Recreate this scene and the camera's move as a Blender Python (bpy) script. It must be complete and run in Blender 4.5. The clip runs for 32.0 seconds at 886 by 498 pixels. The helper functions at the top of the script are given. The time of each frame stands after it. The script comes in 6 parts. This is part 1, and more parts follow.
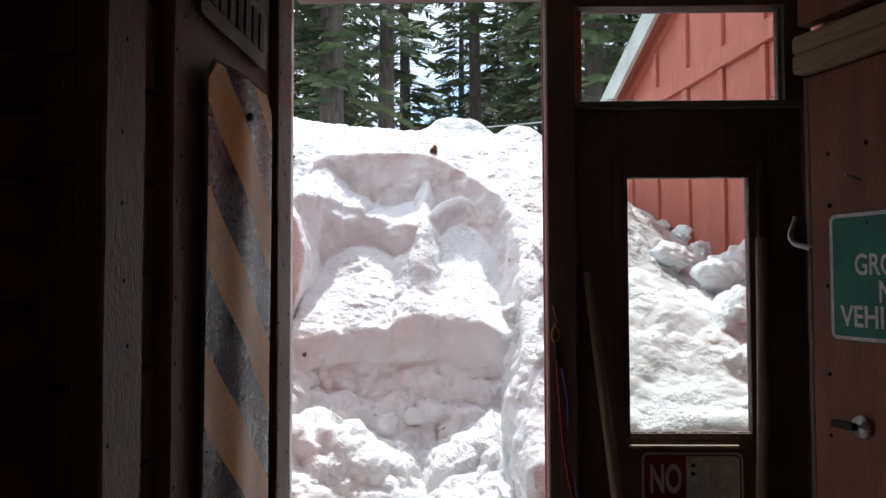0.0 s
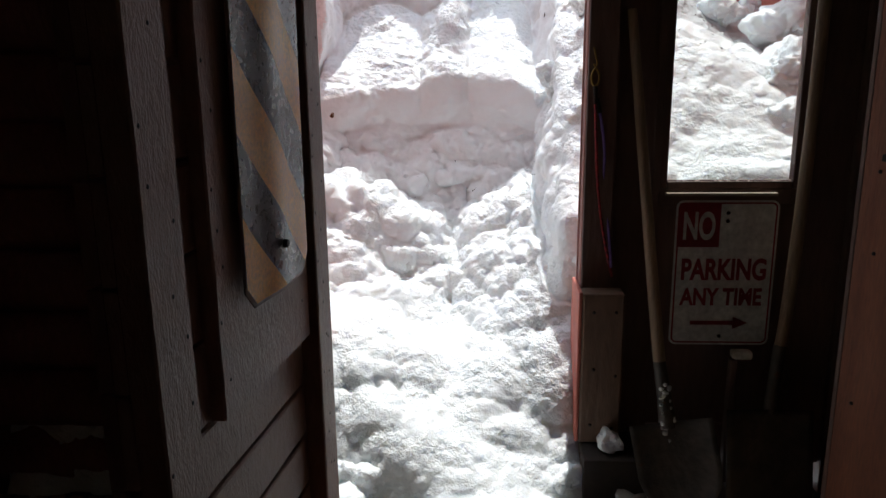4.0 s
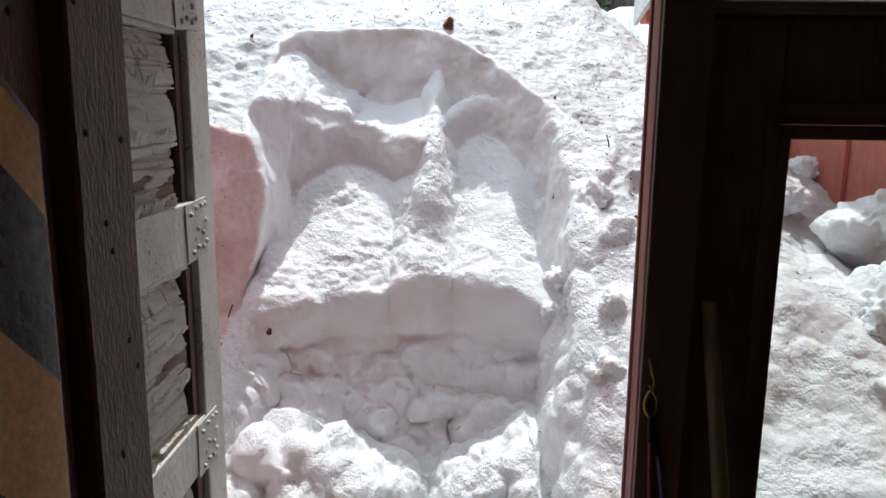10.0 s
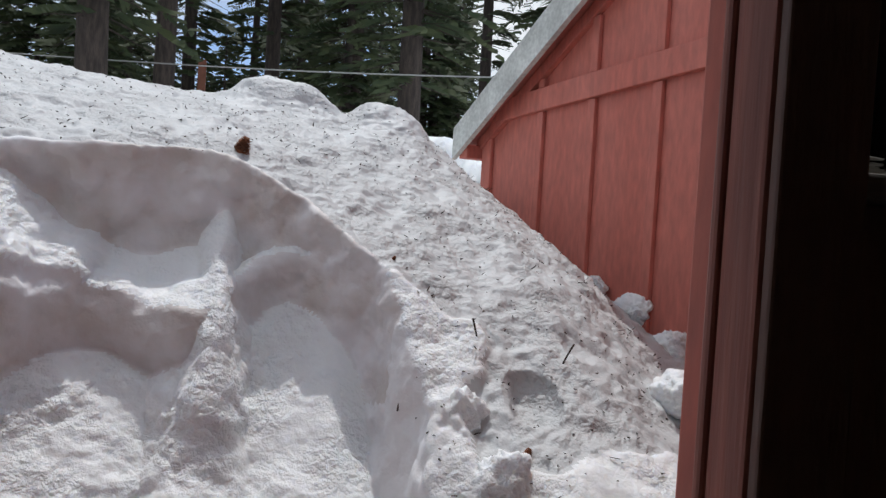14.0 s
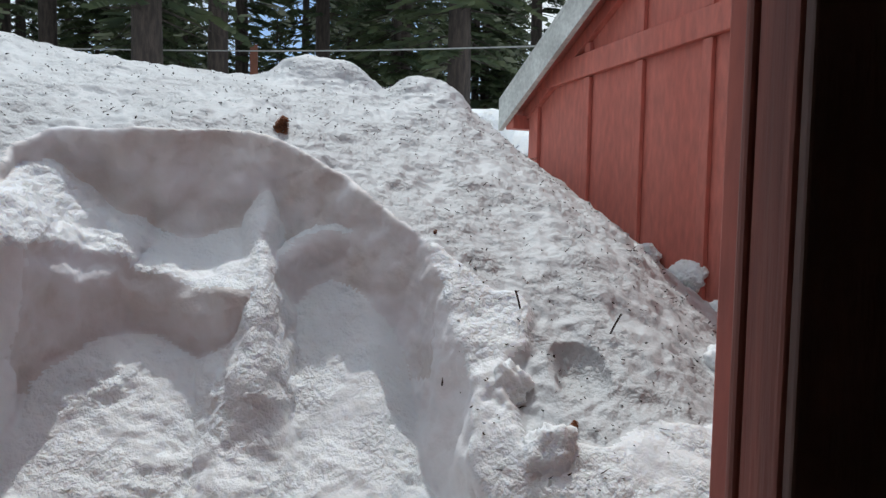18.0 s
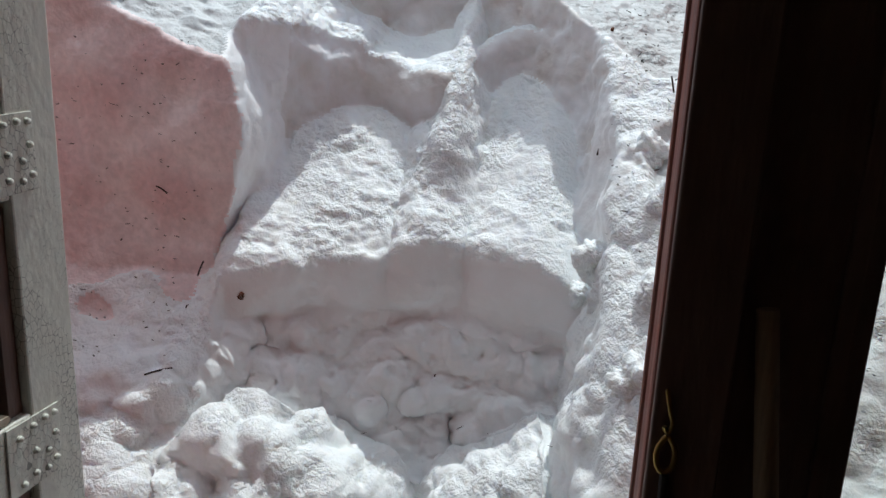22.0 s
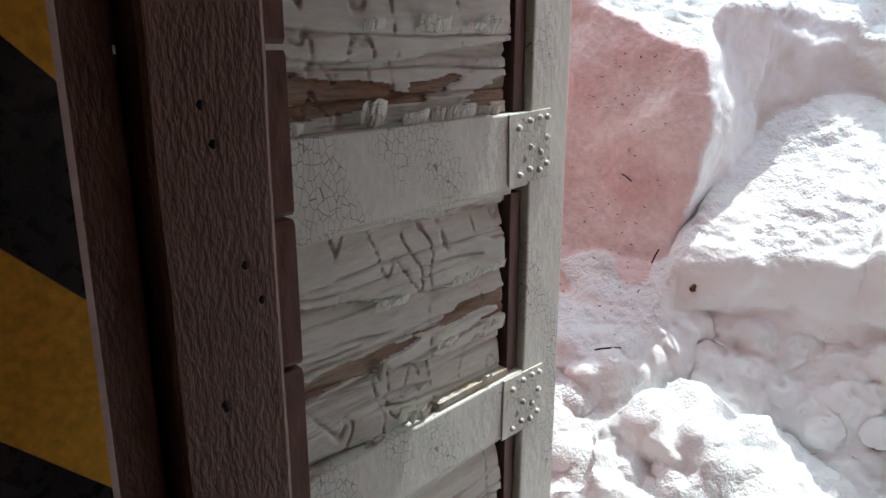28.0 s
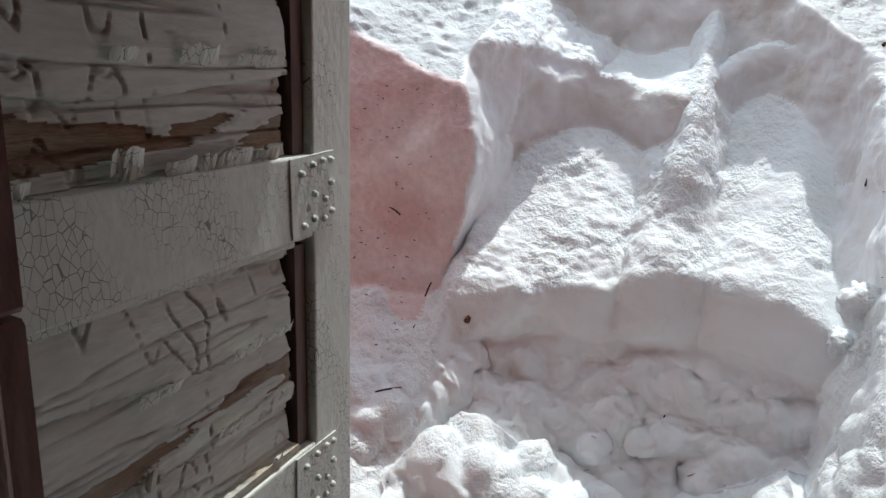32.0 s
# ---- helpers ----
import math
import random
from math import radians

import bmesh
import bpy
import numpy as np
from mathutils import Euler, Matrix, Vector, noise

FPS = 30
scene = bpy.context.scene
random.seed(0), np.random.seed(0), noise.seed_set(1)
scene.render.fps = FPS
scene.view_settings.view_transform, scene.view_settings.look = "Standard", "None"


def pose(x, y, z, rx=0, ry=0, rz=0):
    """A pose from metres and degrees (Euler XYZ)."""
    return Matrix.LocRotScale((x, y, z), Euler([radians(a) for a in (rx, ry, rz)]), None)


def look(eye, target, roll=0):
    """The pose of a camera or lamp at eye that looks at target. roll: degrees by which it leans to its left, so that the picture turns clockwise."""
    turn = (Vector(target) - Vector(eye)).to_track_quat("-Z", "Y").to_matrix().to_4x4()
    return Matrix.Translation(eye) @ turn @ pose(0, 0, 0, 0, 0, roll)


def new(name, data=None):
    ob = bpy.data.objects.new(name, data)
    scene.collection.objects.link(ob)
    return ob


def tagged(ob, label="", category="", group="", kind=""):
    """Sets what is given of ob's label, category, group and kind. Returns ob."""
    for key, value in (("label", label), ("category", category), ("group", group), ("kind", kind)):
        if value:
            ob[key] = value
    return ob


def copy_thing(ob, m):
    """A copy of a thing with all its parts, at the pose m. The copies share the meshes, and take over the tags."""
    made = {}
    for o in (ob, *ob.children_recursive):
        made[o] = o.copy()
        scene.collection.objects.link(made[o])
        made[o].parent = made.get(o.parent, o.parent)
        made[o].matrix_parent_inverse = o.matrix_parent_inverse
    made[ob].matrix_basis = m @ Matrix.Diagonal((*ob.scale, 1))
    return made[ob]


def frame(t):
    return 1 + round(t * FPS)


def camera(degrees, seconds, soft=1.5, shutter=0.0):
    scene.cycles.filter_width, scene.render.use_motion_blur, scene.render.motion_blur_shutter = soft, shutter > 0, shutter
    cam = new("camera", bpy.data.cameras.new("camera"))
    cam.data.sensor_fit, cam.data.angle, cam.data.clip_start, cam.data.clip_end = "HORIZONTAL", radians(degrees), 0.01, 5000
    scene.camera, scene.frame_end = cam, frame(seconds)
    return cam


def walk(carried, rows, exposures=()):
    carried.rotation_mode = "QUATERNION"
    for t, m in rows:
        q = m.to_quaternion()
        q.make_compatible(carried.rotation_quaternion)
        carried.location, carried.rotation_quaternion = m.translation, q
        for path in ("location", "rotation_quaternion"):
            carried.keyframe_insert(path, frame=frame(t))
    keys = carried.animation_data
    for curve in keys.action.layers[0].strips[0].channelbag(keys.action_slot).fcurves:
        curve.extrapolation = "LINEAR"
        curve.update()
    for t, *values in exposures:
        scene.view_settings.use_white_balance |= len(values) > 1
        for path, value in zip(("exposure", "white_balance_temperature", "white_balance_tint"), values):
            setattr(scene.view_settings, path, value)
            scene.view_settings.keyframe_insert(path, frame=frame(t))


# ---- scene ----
cam = camera(61.6, 32.0)
PATH = [
    (0, (0.342, -2.292, 1.444), (0.304, -0.294, 1.521), -0.2),
    (0.5, (0.339, -2.292, 1.44), (0.303, -0.294, 1.508), -0.2),
    (1, (0.334, -2.292, 1.439), (0.293, -0.293, 1.478), -0.2),
    (1.5, (0.324, -2.28, 1.42), (0.272, -0.281, 1.407), -0.1),
    (2, (0.325, -2.263, 1.396), (0.255, -0.265, 1.32), -0.1),
    (2.5, (0.323, -2.26, 1.385), (0.242, -0.267, 1.241), -0.4),
    (3, (0.318, -2.256, 1.361), (0.225, -0.272, 1.131), -0.4),
    (3.5, (0.313, -2.242, 1.329), (0.213, -0.275, 0.983), -0.7),
    (4, (0.312, -2.239, 1.292), (0.21, -0.296, 0.83), -0.6),
    (6.5, (0.317, -2.249, 1.254), (0.204, -0.38, 0.549), -1.9),
    (7, (0.308, -2.163, 1.257), (0.2, -0.309, 0.514), -2.1),
    (7.5, (0.401, -1.784, 1.231), (0.264, 0.049, 0.444), -2.0),
    (8, (0.426, -1.644, 1.437), (0.262, 0.163, 0.597), -1.9),
    (8.5, (0.349, -1.674, 1.689), (0.221, 0.171, 0.929), -0.8),
    (9, (0.278, -1.643, 1.745), (0.2, 0.255, 1.122), 0.2),
    (9.5, (0.273, -1.471, 1.745), (0.224, 0.468, 1.256), 0.5),
    (10, (0.287, -1.348, 1.801), (0.235, 0.616, 1.425), 0.6),
    (10.5, (0.283, -1.252, 1.839), (0.238, 0.728, 1.565), 0.9),
    (11, (0.305, -1.147, 1.84), (0.281, 0.843, 1.639), 1.1),
    (11.5, (0.291, -0.9, 1.844), (0.344, 1.094, 1.696), 1.1),
    (12, (0.308, -0.742, 1.861), (0.518, 1.245, 1.762), 1.7),
    (12.5, (0.295, -0.619, 1.886), (0.652, 1.348, 1.826), 2.2),
    (13, (0.241, -0.533, 1.905), (0.696, 1.414, 1.862), 2.8),
    (13.5, (0.221, -0.533, 1.915), (0.72, 1.403, 1.872), 3.3),
    (14, (0.22, -0.535, 1.915), (0.756, 1.392, 1.861), 3.5),
    (14.5, (0.228, -0.528, 1.91), (0.789, 1.391, 1.849), 3.5),
    (16.5, (0.24, -0.504, 1.908), (0.853, 1.395, 1.792), 2.6),
    (17, (0.247, -0.496, 1.908), (0.844, 1.409, 1.778), 2.2),
    (17.5, (0.253, -0.491, 1.908), (0.784, 1.432, 1.775), 1.8),
    (18, (0.266, -0.518, 1.91), (0.652, 1.441, 1.783), 1.2),
    (18.5, (0.301, -0.565, 1.912), (0.523, 1.418, 1.787), 1.0),
    (19, (0.352, -0.618, 1.906), (0.426, 1.376, 1.774), 0.8),
    (19.5, (0.392, -0.671, 1.898), (0.349, 1.323, 1.745), 0.7),
    (20, (0.359, -0.742, 1.874), (0.244, 1.246, 1.694), 1.2),
    (20.5, (0.322, -0.843, 1.853), (0.16, 1.137, 1.628), 1.8),
    (21, (0.343, -0.89, 1.801), (0.155, 1.078, 1.499), 2.5),
    (21.5, (0.421, -0.904, 1.743), (0.18, 1.042, 1.349), 2.7),
    (22, (0.477, -0.914, 1.723), (0.191, 1.005, 1.241), 2.6),
    (22.5, (0.507, -0.91, 1.707), (0.197, 0.992, 1.17), 2.6),
    (23, (0.504, -0.911, 1.706), (0.184, 0.983, 1.148), 2.5),
    (23.5, (0.471, -0.922, 1.722), (0.16, 0.972, 1.16), 2.1),
    (24, (0.428, -0.916, 1.725), (0.149, 0.986, 1.173), 1.7),
    (24.5, (0.392, -0.901, 1.731), (0.16, 1.007, 1.176), 1.4),
    (25, (0.369, -0.886, 1.726), (0.146, 1.022, 1.171), 1.1),
    (25.5, (0.368, -0.887, 1.729), (0.078, 1.012, 1.172), 0.8),
    (26, (0.408, -0.903, 1.735), (-0.115, 0.946, 1.181), 0.1),
    (26.5, (0.435, -0.932, 1.742), (-0.424, 0.788, 1.19), -0.1),
    (28.5, (0.42, -0.968, 1.736), (-0.885, 0.45, 1.2), 0.1),
    (29, (0.424, -0.969, 1.74), (-0.891, 0.443, 1.212), 0.3),
    (29.5, (0.428, -0.967, 1.741), (-0.875, 0.459, 1.22), 0.2),
    (30, (0.429, -0.961, 1.74), (-0.837, 0.499, 1.223), 0.3),
    (30.5, (0.417, -0.95, 1.741), (-0.8, 0.549, 1.218), 0.4),
    (31, (0.371, -0.936, 1.739), (-0.753, 0.631, 1.207), 0.6),
    (31.5, (0.335, -0.912, 1.739), (-0.626, 0.763, 1.217), 1.1),
    (32, (0.322, -0.897, 1.748), (-0.409, 0.903, 1.276), 1.7),
]

# ---- exposure over the walk ----
EXPOSURES = [(t, e, kelvin, tint) for t, e, kelvin, tint in (
    (0.0, 0.85, 6100, 9), (4.5, 0.8, 6100, 8), (7.0, 0.8, 6100, 8), (9.0, 0.6, 6100, 8), (10.0, 0.5, 6050, 8), (11.0, 0.25, 6050, 8), (12.0, -0.25, 6150, 10),
    (14.0, -0.35, 6200, 11), (18.0, -0.35, 6050, 7), (20.0, -0.25, 5950, 5), (22.0, 0.05, 5900, 3), (24.5, 0.05, 5900, 3), (26.0, 0.0, 5900, 3),
    (28.5, 1.05, 5950, 3), (30.0, 0.95, 5950, 3), (31.0, 0.75, 5950, 3), (32.0, 0.35, 5950, 3))]
walk(cam, [(t, look(eye, target, roll)) for t, eye, target, roll in PATH], EXPOSURES)

# ---- world and sun ----
SUN_EL, SUN_AZ = 68.0, 8.0          # degrees; azimuth from +y, minus is towards -x
world = bpy.data.worlds.new("sky")
scene.world = world
world.use_nodes = True
_n = world.node_tree.nodes
_sky = _n.new("ShaderNodeTexSky")
_sky.sky_type = "NISHITA"
_sky.sun_disc = False
_sky.sun_elevation = radians(SUN_EL)
_sky.sun_rotation = radians(SUN_AZ)
_sky.altitude = 1500
_L = world.node_tree.links
_co, _cl, _rp, _mx = _n.new("ShaderNodeTexCoord"), _n.new("ShaderNodeTexNoise"), _n.new("ShaderNodeMapRange"), _n.new("ShaderNodeMix")
_cl.inputs["Scale"].default_value, _cl.inputs["Detail"].default_value = 2.2, 7
_rp.inputs[1].default_value, _rp.inputs[2].default_value = 0.36, 0.6
_mx.data_type = "RGBA"
_mx.inputs[7].default_value = (7.5, 7.75, 7.8, 1)            # bright broken cloud
_L.new(_co.outputs["Generated"], _cl.inputs["Vector"])
_L.new(_cl.outputs[0], _rp.inputs[0])
_L.new(_rp.outputs[0], _mx.inputs[0])
_L.new(_sky.outputs[0], _mx.inputs[6])
_L.new(_mx.outputs[2], _n["Background"].inputs[0])
_n["Background"].inputs["Strength"].default_value = 0.15
_sun = bpy.data.lights.new("sun", "SUN")
_sun.energy, _sun.angle, _sun.color = 2.5, radians(0.53), (1.0, 0.96, 0.9)
sun = new("sun", _sun)
_to = Vector((math.sin(radians(SUN_AZ)) * math.cos(radians(SUN_EL)), math.cos(radians(SUN_AZ)) * math.cos(radians(SUN_EL)), math.sin(radians(SUN_EL))))
sun.matrix_world = look(_to * 30, (0, 0, 0))


# ---- materials ----
def mat(name, base, rough=0.7, metal=0.0, second=None, scale=8.0, stretch=(1, 1, 1), bump=0.2, fine=60.0, contrast=(0.35, 0.65),
        crack=0.0, spots=None, spot_scale=30.0, spot_at=0.68, vary=0.0, sub=0.0, rough2=None, grain=(0.8, 1.15)):
    """Procedural surface: two colours mixed by a stretched noise, a fine grain, optional spots, bump."""
    m = bpy.data.materials.new(name)
    m.use_nodes = True
    nt = m.node_tree
    N, L = nt.nodes, nt.links
    b = N["Principled BSDF"]
    co = N.new("ShaderNodeTexCoord")
    mp = N.new("ShaderNodeMapping")
    mp.inputs["Scale"].default_value = stretch
    L.new(co.outputs["Object"], mp.inputs["Vector"])
    n1 = N.new("ShaderNodeTexNoise")
    n1.inputs["Scale"].default_value, n1.inputs["Detail"].default_value = scale, 6
    n2 = N.new("ShaderNodeTexNoise")
    n2.inputs["Scale"].default_value, n2.inputs["Detail"].default_value = fine, 5
    for n in (n1, n2):
        L.new(mp.outputs[0], n.inputs["Vector"])
    ramp = N.new("ShaderNodeMapRange")
    ramp.inputs[1].default_value, ramp.inputs[2].default_value = contrast
    L.new(n1.outputs[0], ramp.inputs[0])
    mix = N.new("ShaderNodeMix")
    mix.data_type = "RGBA"
    mix.inputs[6].default_value = (*base, 1)
    mix.inputs[7].default_value = (*(second or tuple(c * 0.72 for c in base)), 1)
    L.new(ramp.outputs[0], mix.inputs[0])
    col = mix.outputs[2]
    g = N.new("ShaderNodeMapRange")
    g.inputs[1].default_value, g.inputs[2].default_value, g.inputs[3].default_value, g.inputs[4].default_value = 0.3, 0.7, grain[0], grain[1]
    L.new(n2.outputs[0], g.inputs[0])
    sc = N.new("ShaderNodeVectorMath")
    sc.operation = "SCALE"
    L.new(col, sc.inputs[0])
    L.new(g.outputs[0], sc.inputs["Scale"])
    col = sc.outputs[0]
    if vary:
        oi = N.new("ShaderNodeObjectInfo")
        vr = N.new("ShaderNodeMapRange")
        vr.inputs[3].default_value, vr.inputs[4].default_value = 1 - vary, 1 + vary
        L.new(oi.outputs["Random"], vr.inputs[0])
        s2 = N.new("ShaderNodeVectorMath")
        s2.operation = "SCALE"
        L.new(col, s2.inputs[0])
        L.new(vr.outputs[0], s2.inputs["Scale"])
        col = s2.outputs[0]
    if spots:
        n3 = N.new("ShaderNodeTexNoise")
        n3.inputs["Scale"].default_value, n3.inputs["Detail"].default_value = spot_scale, 4
        L.new(mp.outputs[0], n3.inputs["Vector"])
        r3 = N.new("ShaderNodeMapRange")
        r3.inputs[1].default_value, r3.inputs[2].default_value = spot_at, spot_at + 0.03
        L.new(n3.outputs[0], r3.inputs[0])
        m3 = N.new("ShaderNodeMix")
        m3.data_type = "RGBA"
        m3.inputs[7].default_value = (*spots, 1)
        L.new(r3.outputs[0], m3.inputs[0])
        L.new(col, m3.inputs[6])
        col = m3.outputs[2]
    if crack:
        vo = N.new("ShaderNodeTexVoronoi")
        vo.feature = "DISTANCE_TO_EDGE"
        vo.inputs["Scale"].default_value = crack
        L.new(mp.outputs[0], vo.inputs["Vector"])
        where = N.new("ShaderNodeMapRange")
        where.inputs[1].default_value, where.inputs[2].default_value, where.inputs[3].default_value, where.inputs[4].default_value = 0.45, 0.6, 0.0, 0.03
        L.new(n1.outputs[0], where.inputs[0])
        lt = N.new("ShaderNodeMath")
        lt.operation = "LESS_THAN"
        L.new(vo.outputs["Distance"], lt.inputs[0])
        L.new(where.outputs[0], lt.inputs[1])
        mc = N.new("ShaderNodeMix")
        mc.data_type = "RGBA"
        mc.inputs[7].default_value = (*(c * 0.35 for c in base), 1)
        L.new(lt.outputs[0], mc.inputs[0])
        L.new(col, mc.inputs[6])
        col = mc.outputs[2]
    L.new(col, b.inputs["Base Color"])
    rr = N.new("ShaderNodeMapRange")
    rr.inputs[1].default_value, rr.inputs[2].default_value = 0.3, 0.7
    rr.inputs[3].default_value, rr.inputs[4].default_value = rough, rough2 if rough2 is not None else min(1, rough + 0.15)
    L.new(n2.outputs[0], rr.inputs[0])
    L.new(rr.outputs[0], b.inputs["Roughness"])
    b.inputs["Metallic"].default_value = metal
    if sub:
        b.inputs["Subsurface Weight"].default_value = sub
        b.inputs["Subsurface Radius"].default_value = (0.024, 0.027, 0.032)
        b.inputs["Subsurface Scale"].default_value = 0.8
    if bump:
        ad = N.new("ShaderNodeMath")
        ad.operation = "ADD"
        L.new(n1.outputs[0], ad.inputs[0])
        L.new(n2.outputs[0], ad.inputs[1])
        bp = N.new("ShaderNodeBump")
        bp.inputs["Strength"].default_value, bp.inputs["Distance"].default_value = bump, 0.01
        L.new(ad.outputs[0], bp.inputs["Height"])
        L.new(bp.outputs[0], b.inputs["Normal"])
    return m


def snow_mat(name, base, second, relief, specks=0.0, soft=0.0):
    """Granular snow: packed grains of two sizes in the relief, patchy, with a faint tint."""
    m = bpy.data.materials.new(name)
    m.use_nodes = True
    N, L = m.node_tree.nodes, m.node_tree.links
    p = N["Principled BSDF"]
    co = N.new("ShaderNodeTexCoord")
    wob = N.new("ShaderNodeTexNoise")
    wob.inputs["Scale"].default_value, wob.inputs["Detail"].default_value = 35, 3
    L.new(co.outputs["Object"], wob.inputs["Vector"])
    sc = N.new("ShaderNodeVectorMath")
    sc.operation = "MULTIPLY_ADD"
    sc.inputs[1].default_value = (0.02, 0.02, 0.02)
    L.new(wob.outputs["Color"], sc.inputs[0])
    L.new(co.outputs["Object"], sc.inputs[2])
    hs = []
    for scale, amount in ((55, 1.0), (120, 0.6), (260, 0.3)):
        v = N.new("ShaderNodeTexVoronoi")
        v.inputs["Scale"].default_value = scale
        L.new(sc.outputs[0], v.inputs["Vector"])
        k = N.new("ShaderNodeMath")
        k.operation = "MULTIPLY"
        k.inputs[1].default_value = -amount
        L.new(v.outputs["Distance"], k.inputs[0])
        hs.append(k.outputs[0])
    while len(hs) > 1:
        a = N.new("ShaderNodeMath")
        L.new(hs.pop(), a.inputs[0])
        L.new(hs.pop(), a.inputs[1])
        hs.append(a.outputs[0])
    big = N.new("ShaderNodeTexNoise")
    big.inputs["Scale"].default_value, big.inputs["Detail"].default_value = 7, 5
    L.new(co.outputs["Object"], big.inputs["Vector"])
    st = N.new("ShaderNodeMapRange")
    st.inputs[1].default_value, st.inputs[2].default_value, st.inputs[3].default_value, st.inputs[4].default_value = 0.38, 0.6, relief * 0.3, relief
    L.new(big.outputs[0], st.inputs[0])
    bp = N.new("ShaderNodeBump")
    bp.inputs["Distance"].default_value = 0.012
    L.new(st.outputs[0], bp.inputs["Strength"])
    L.new(hs[0], bp.inputs["Height"])
    L.new(bp.outputs[0], p.inputs["Normal"])
    mix = N.new("ShaderNodeMix")
    mix.data_type = "RGBA"
    mix.inputs[6].default_value, mix.inputs[7].default_value = (*base, 1), (*second, 1)
    L.new(st.outputs[0], mix.inputs[0])
    mix.inputs[0].default_value = 0.5
    mr = N.new("ShaderNodeMapRange")
    mr.inputs[1].default_value, mr.inputs[2].default_value = 0.35, 0.65
    L.new(big.outputs[0], mr.inputs[0])
    L.new(mr.outputs[0], mix.inputs[0])
    col = mix.outputs[2]
    if specks:
        sp = N.new("ShaderNodeTexNoise")
        sp.inputs["Scale"].default_value, sp.inputs["Detail"].default_value = 95, 3
        L.new(co.outputs["Object"], sp.inputs["Vector"])
        rg = N.new("ShaderNodeMapRange")
        rg.inputs[1].default_value, rg.inputs[2].default_value, rg.inputs[4].default_value = 0.7, 0.74, specks
        L.new(sp.outputs[0], rg.inputs[0])
        m2 = N.new("ShaderNodeMix")
        m2.data_type = "RGBA"
        m2.inputs[7].default_value = (0.16, 0.12, 0.09, 1)
        L.new(rg.outputs[0], m2.inputs[0])
        L.new(col, m2.inputs[6])
        col = m2.outputs[2]
    L.new(col, p.inputs["Base Color"])
    p.inputs["Roughness"].default_value = 0.55
    if soft:
        p.inputs["Subsurface Weight"].default_value = soft
        p.inputs["Subsurface Radius"].default_value = (0.018, 0.02, 0.023)
        p.inputs["Subsurface Scale"].default_value = 1.6
    return m


M_SNOW = snow_mat("granular_snow", (0.91, 0.94, 0.95), (0.88, 0.91, 0.92), 0.55, soft=0.3)
M_CUT = snow_mat("cut_snow", (0.915, 0.935, 0.95), (0.87, 0.865, 0.865), 0.16)
# tan stains, and a darker overall tone that deepens shade on upper cuts
M_DEEPCUT = snow_mat("shaded_tan_cut_snow", (0.86, 0.865, 0.885), (0.7, 0.655, 0.615), 0.16)
# light bounced off the red wall, painted in as pink; specks are litter
M_BOUNCESNOW = mat("red_bounce_snow", (0.95, 0.86, 0.845), 0.6, second=(0.82, 0.62, 0.61), scale=5.5, fine=60, bump=0.5, rough2=0.9, grain=(0.9, 1.08), contrast=(0.4, 0.64), spots=(0.25, 0.16, 0.14), spot_scale=95, spot_at=0.735)
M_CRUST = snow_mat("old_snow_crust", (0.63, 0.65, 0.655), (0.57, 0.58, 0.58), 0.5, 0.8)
M_BROWN = mat("brown_painted_wood", (0.27, 0.15, 0.115), 0.4, second=(0.22, 0.12, 0.09), scale=75, stretch=(1, 1, 0.36), fine=260, bump=0.3, grain=(0.88, 1.08))
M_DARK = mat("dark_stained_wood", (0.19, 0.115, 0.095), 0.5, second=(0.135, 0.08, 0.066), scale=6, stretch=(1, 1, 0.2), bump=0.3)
M_GREY = mat("grey_green_paint", (0.78, 0.775, 0.7), 0.45, second=(0.74, 0.735, 0.665), scale=7, stretch=(1, 1.6, 1), fine=50, bump=0.14, crack=80, grain=(0.93, 1.05))
M_RED = mat("coral_red_paint", (0.56, 0.185, 0.14), 0.6, second=(0.52, 0.15, 0.11), scale=3, stretch=(1, 1, 0.3), fine=40, bump=0.15)
M_REVEAL = mat("weathered_red_reveal", (0.4, 0.15, 0.115), 0.55, second=(0.24, 0.095, 0.075), scale=26, stretch=(1, 1, 0.06), fine=90, bump=0.35, grain=(0.8, 1.1))
M_EDGEBROWN = mat("red_brown_plank_edge", (0.24, 0.12, 0.095), 0.5, scale=9, stretch=(1, 1, 0.4), bump=0.25)
M_WHITE = mat("white_trim_paint", (0.7, 0.72, 0.68), 0.6, scale=6, bump=0.1)
M_PLY = mat("red_brown_plywood", (0.27, 0.098, 0.05), 0.6, second=(0.2, 0.07, 0.038), scale=6, stretch=(3, 3, 0.4), bump=0.25)
M_SLAT = mat("worn_slat_wood", (0.38, 0.23, 0.125), 0.55, second=(0.14, 0.09, 0.06), scale=8, stretch=(3, 0.4, 1), bump=0.4, vary=0.3)
M_BARK = mat("bark", (0.085, 0.065, 0.055), 0.95, second=(0.04, 0.032, 0.028), scale=14, stretch=(1, 1, 0.2), bump=0.8)
M_NEEDLE = mat("fir_needles", (0.042, 0.068, 0.03), 0.7, second=(0.08, 0.098, 0.038), scale=1.5, bump=0)
M_OAK = mat("light_brown_paint", (0.2, 0.12, 0.08), 0.6, scale=6, stretch=(1, 1, 0.3), bump=0.25)
M_DARKRED = mat("dark_red_stain", (0.38, 0.16, 0.13), 0.5, scale=7, stretch=(1, 1, 0.3), bump=0.3)
M_METAL = mat("dull_steel", (0.5, 0.5, 0.48), 0.4, 0.9, scale=20, bump=0.1)
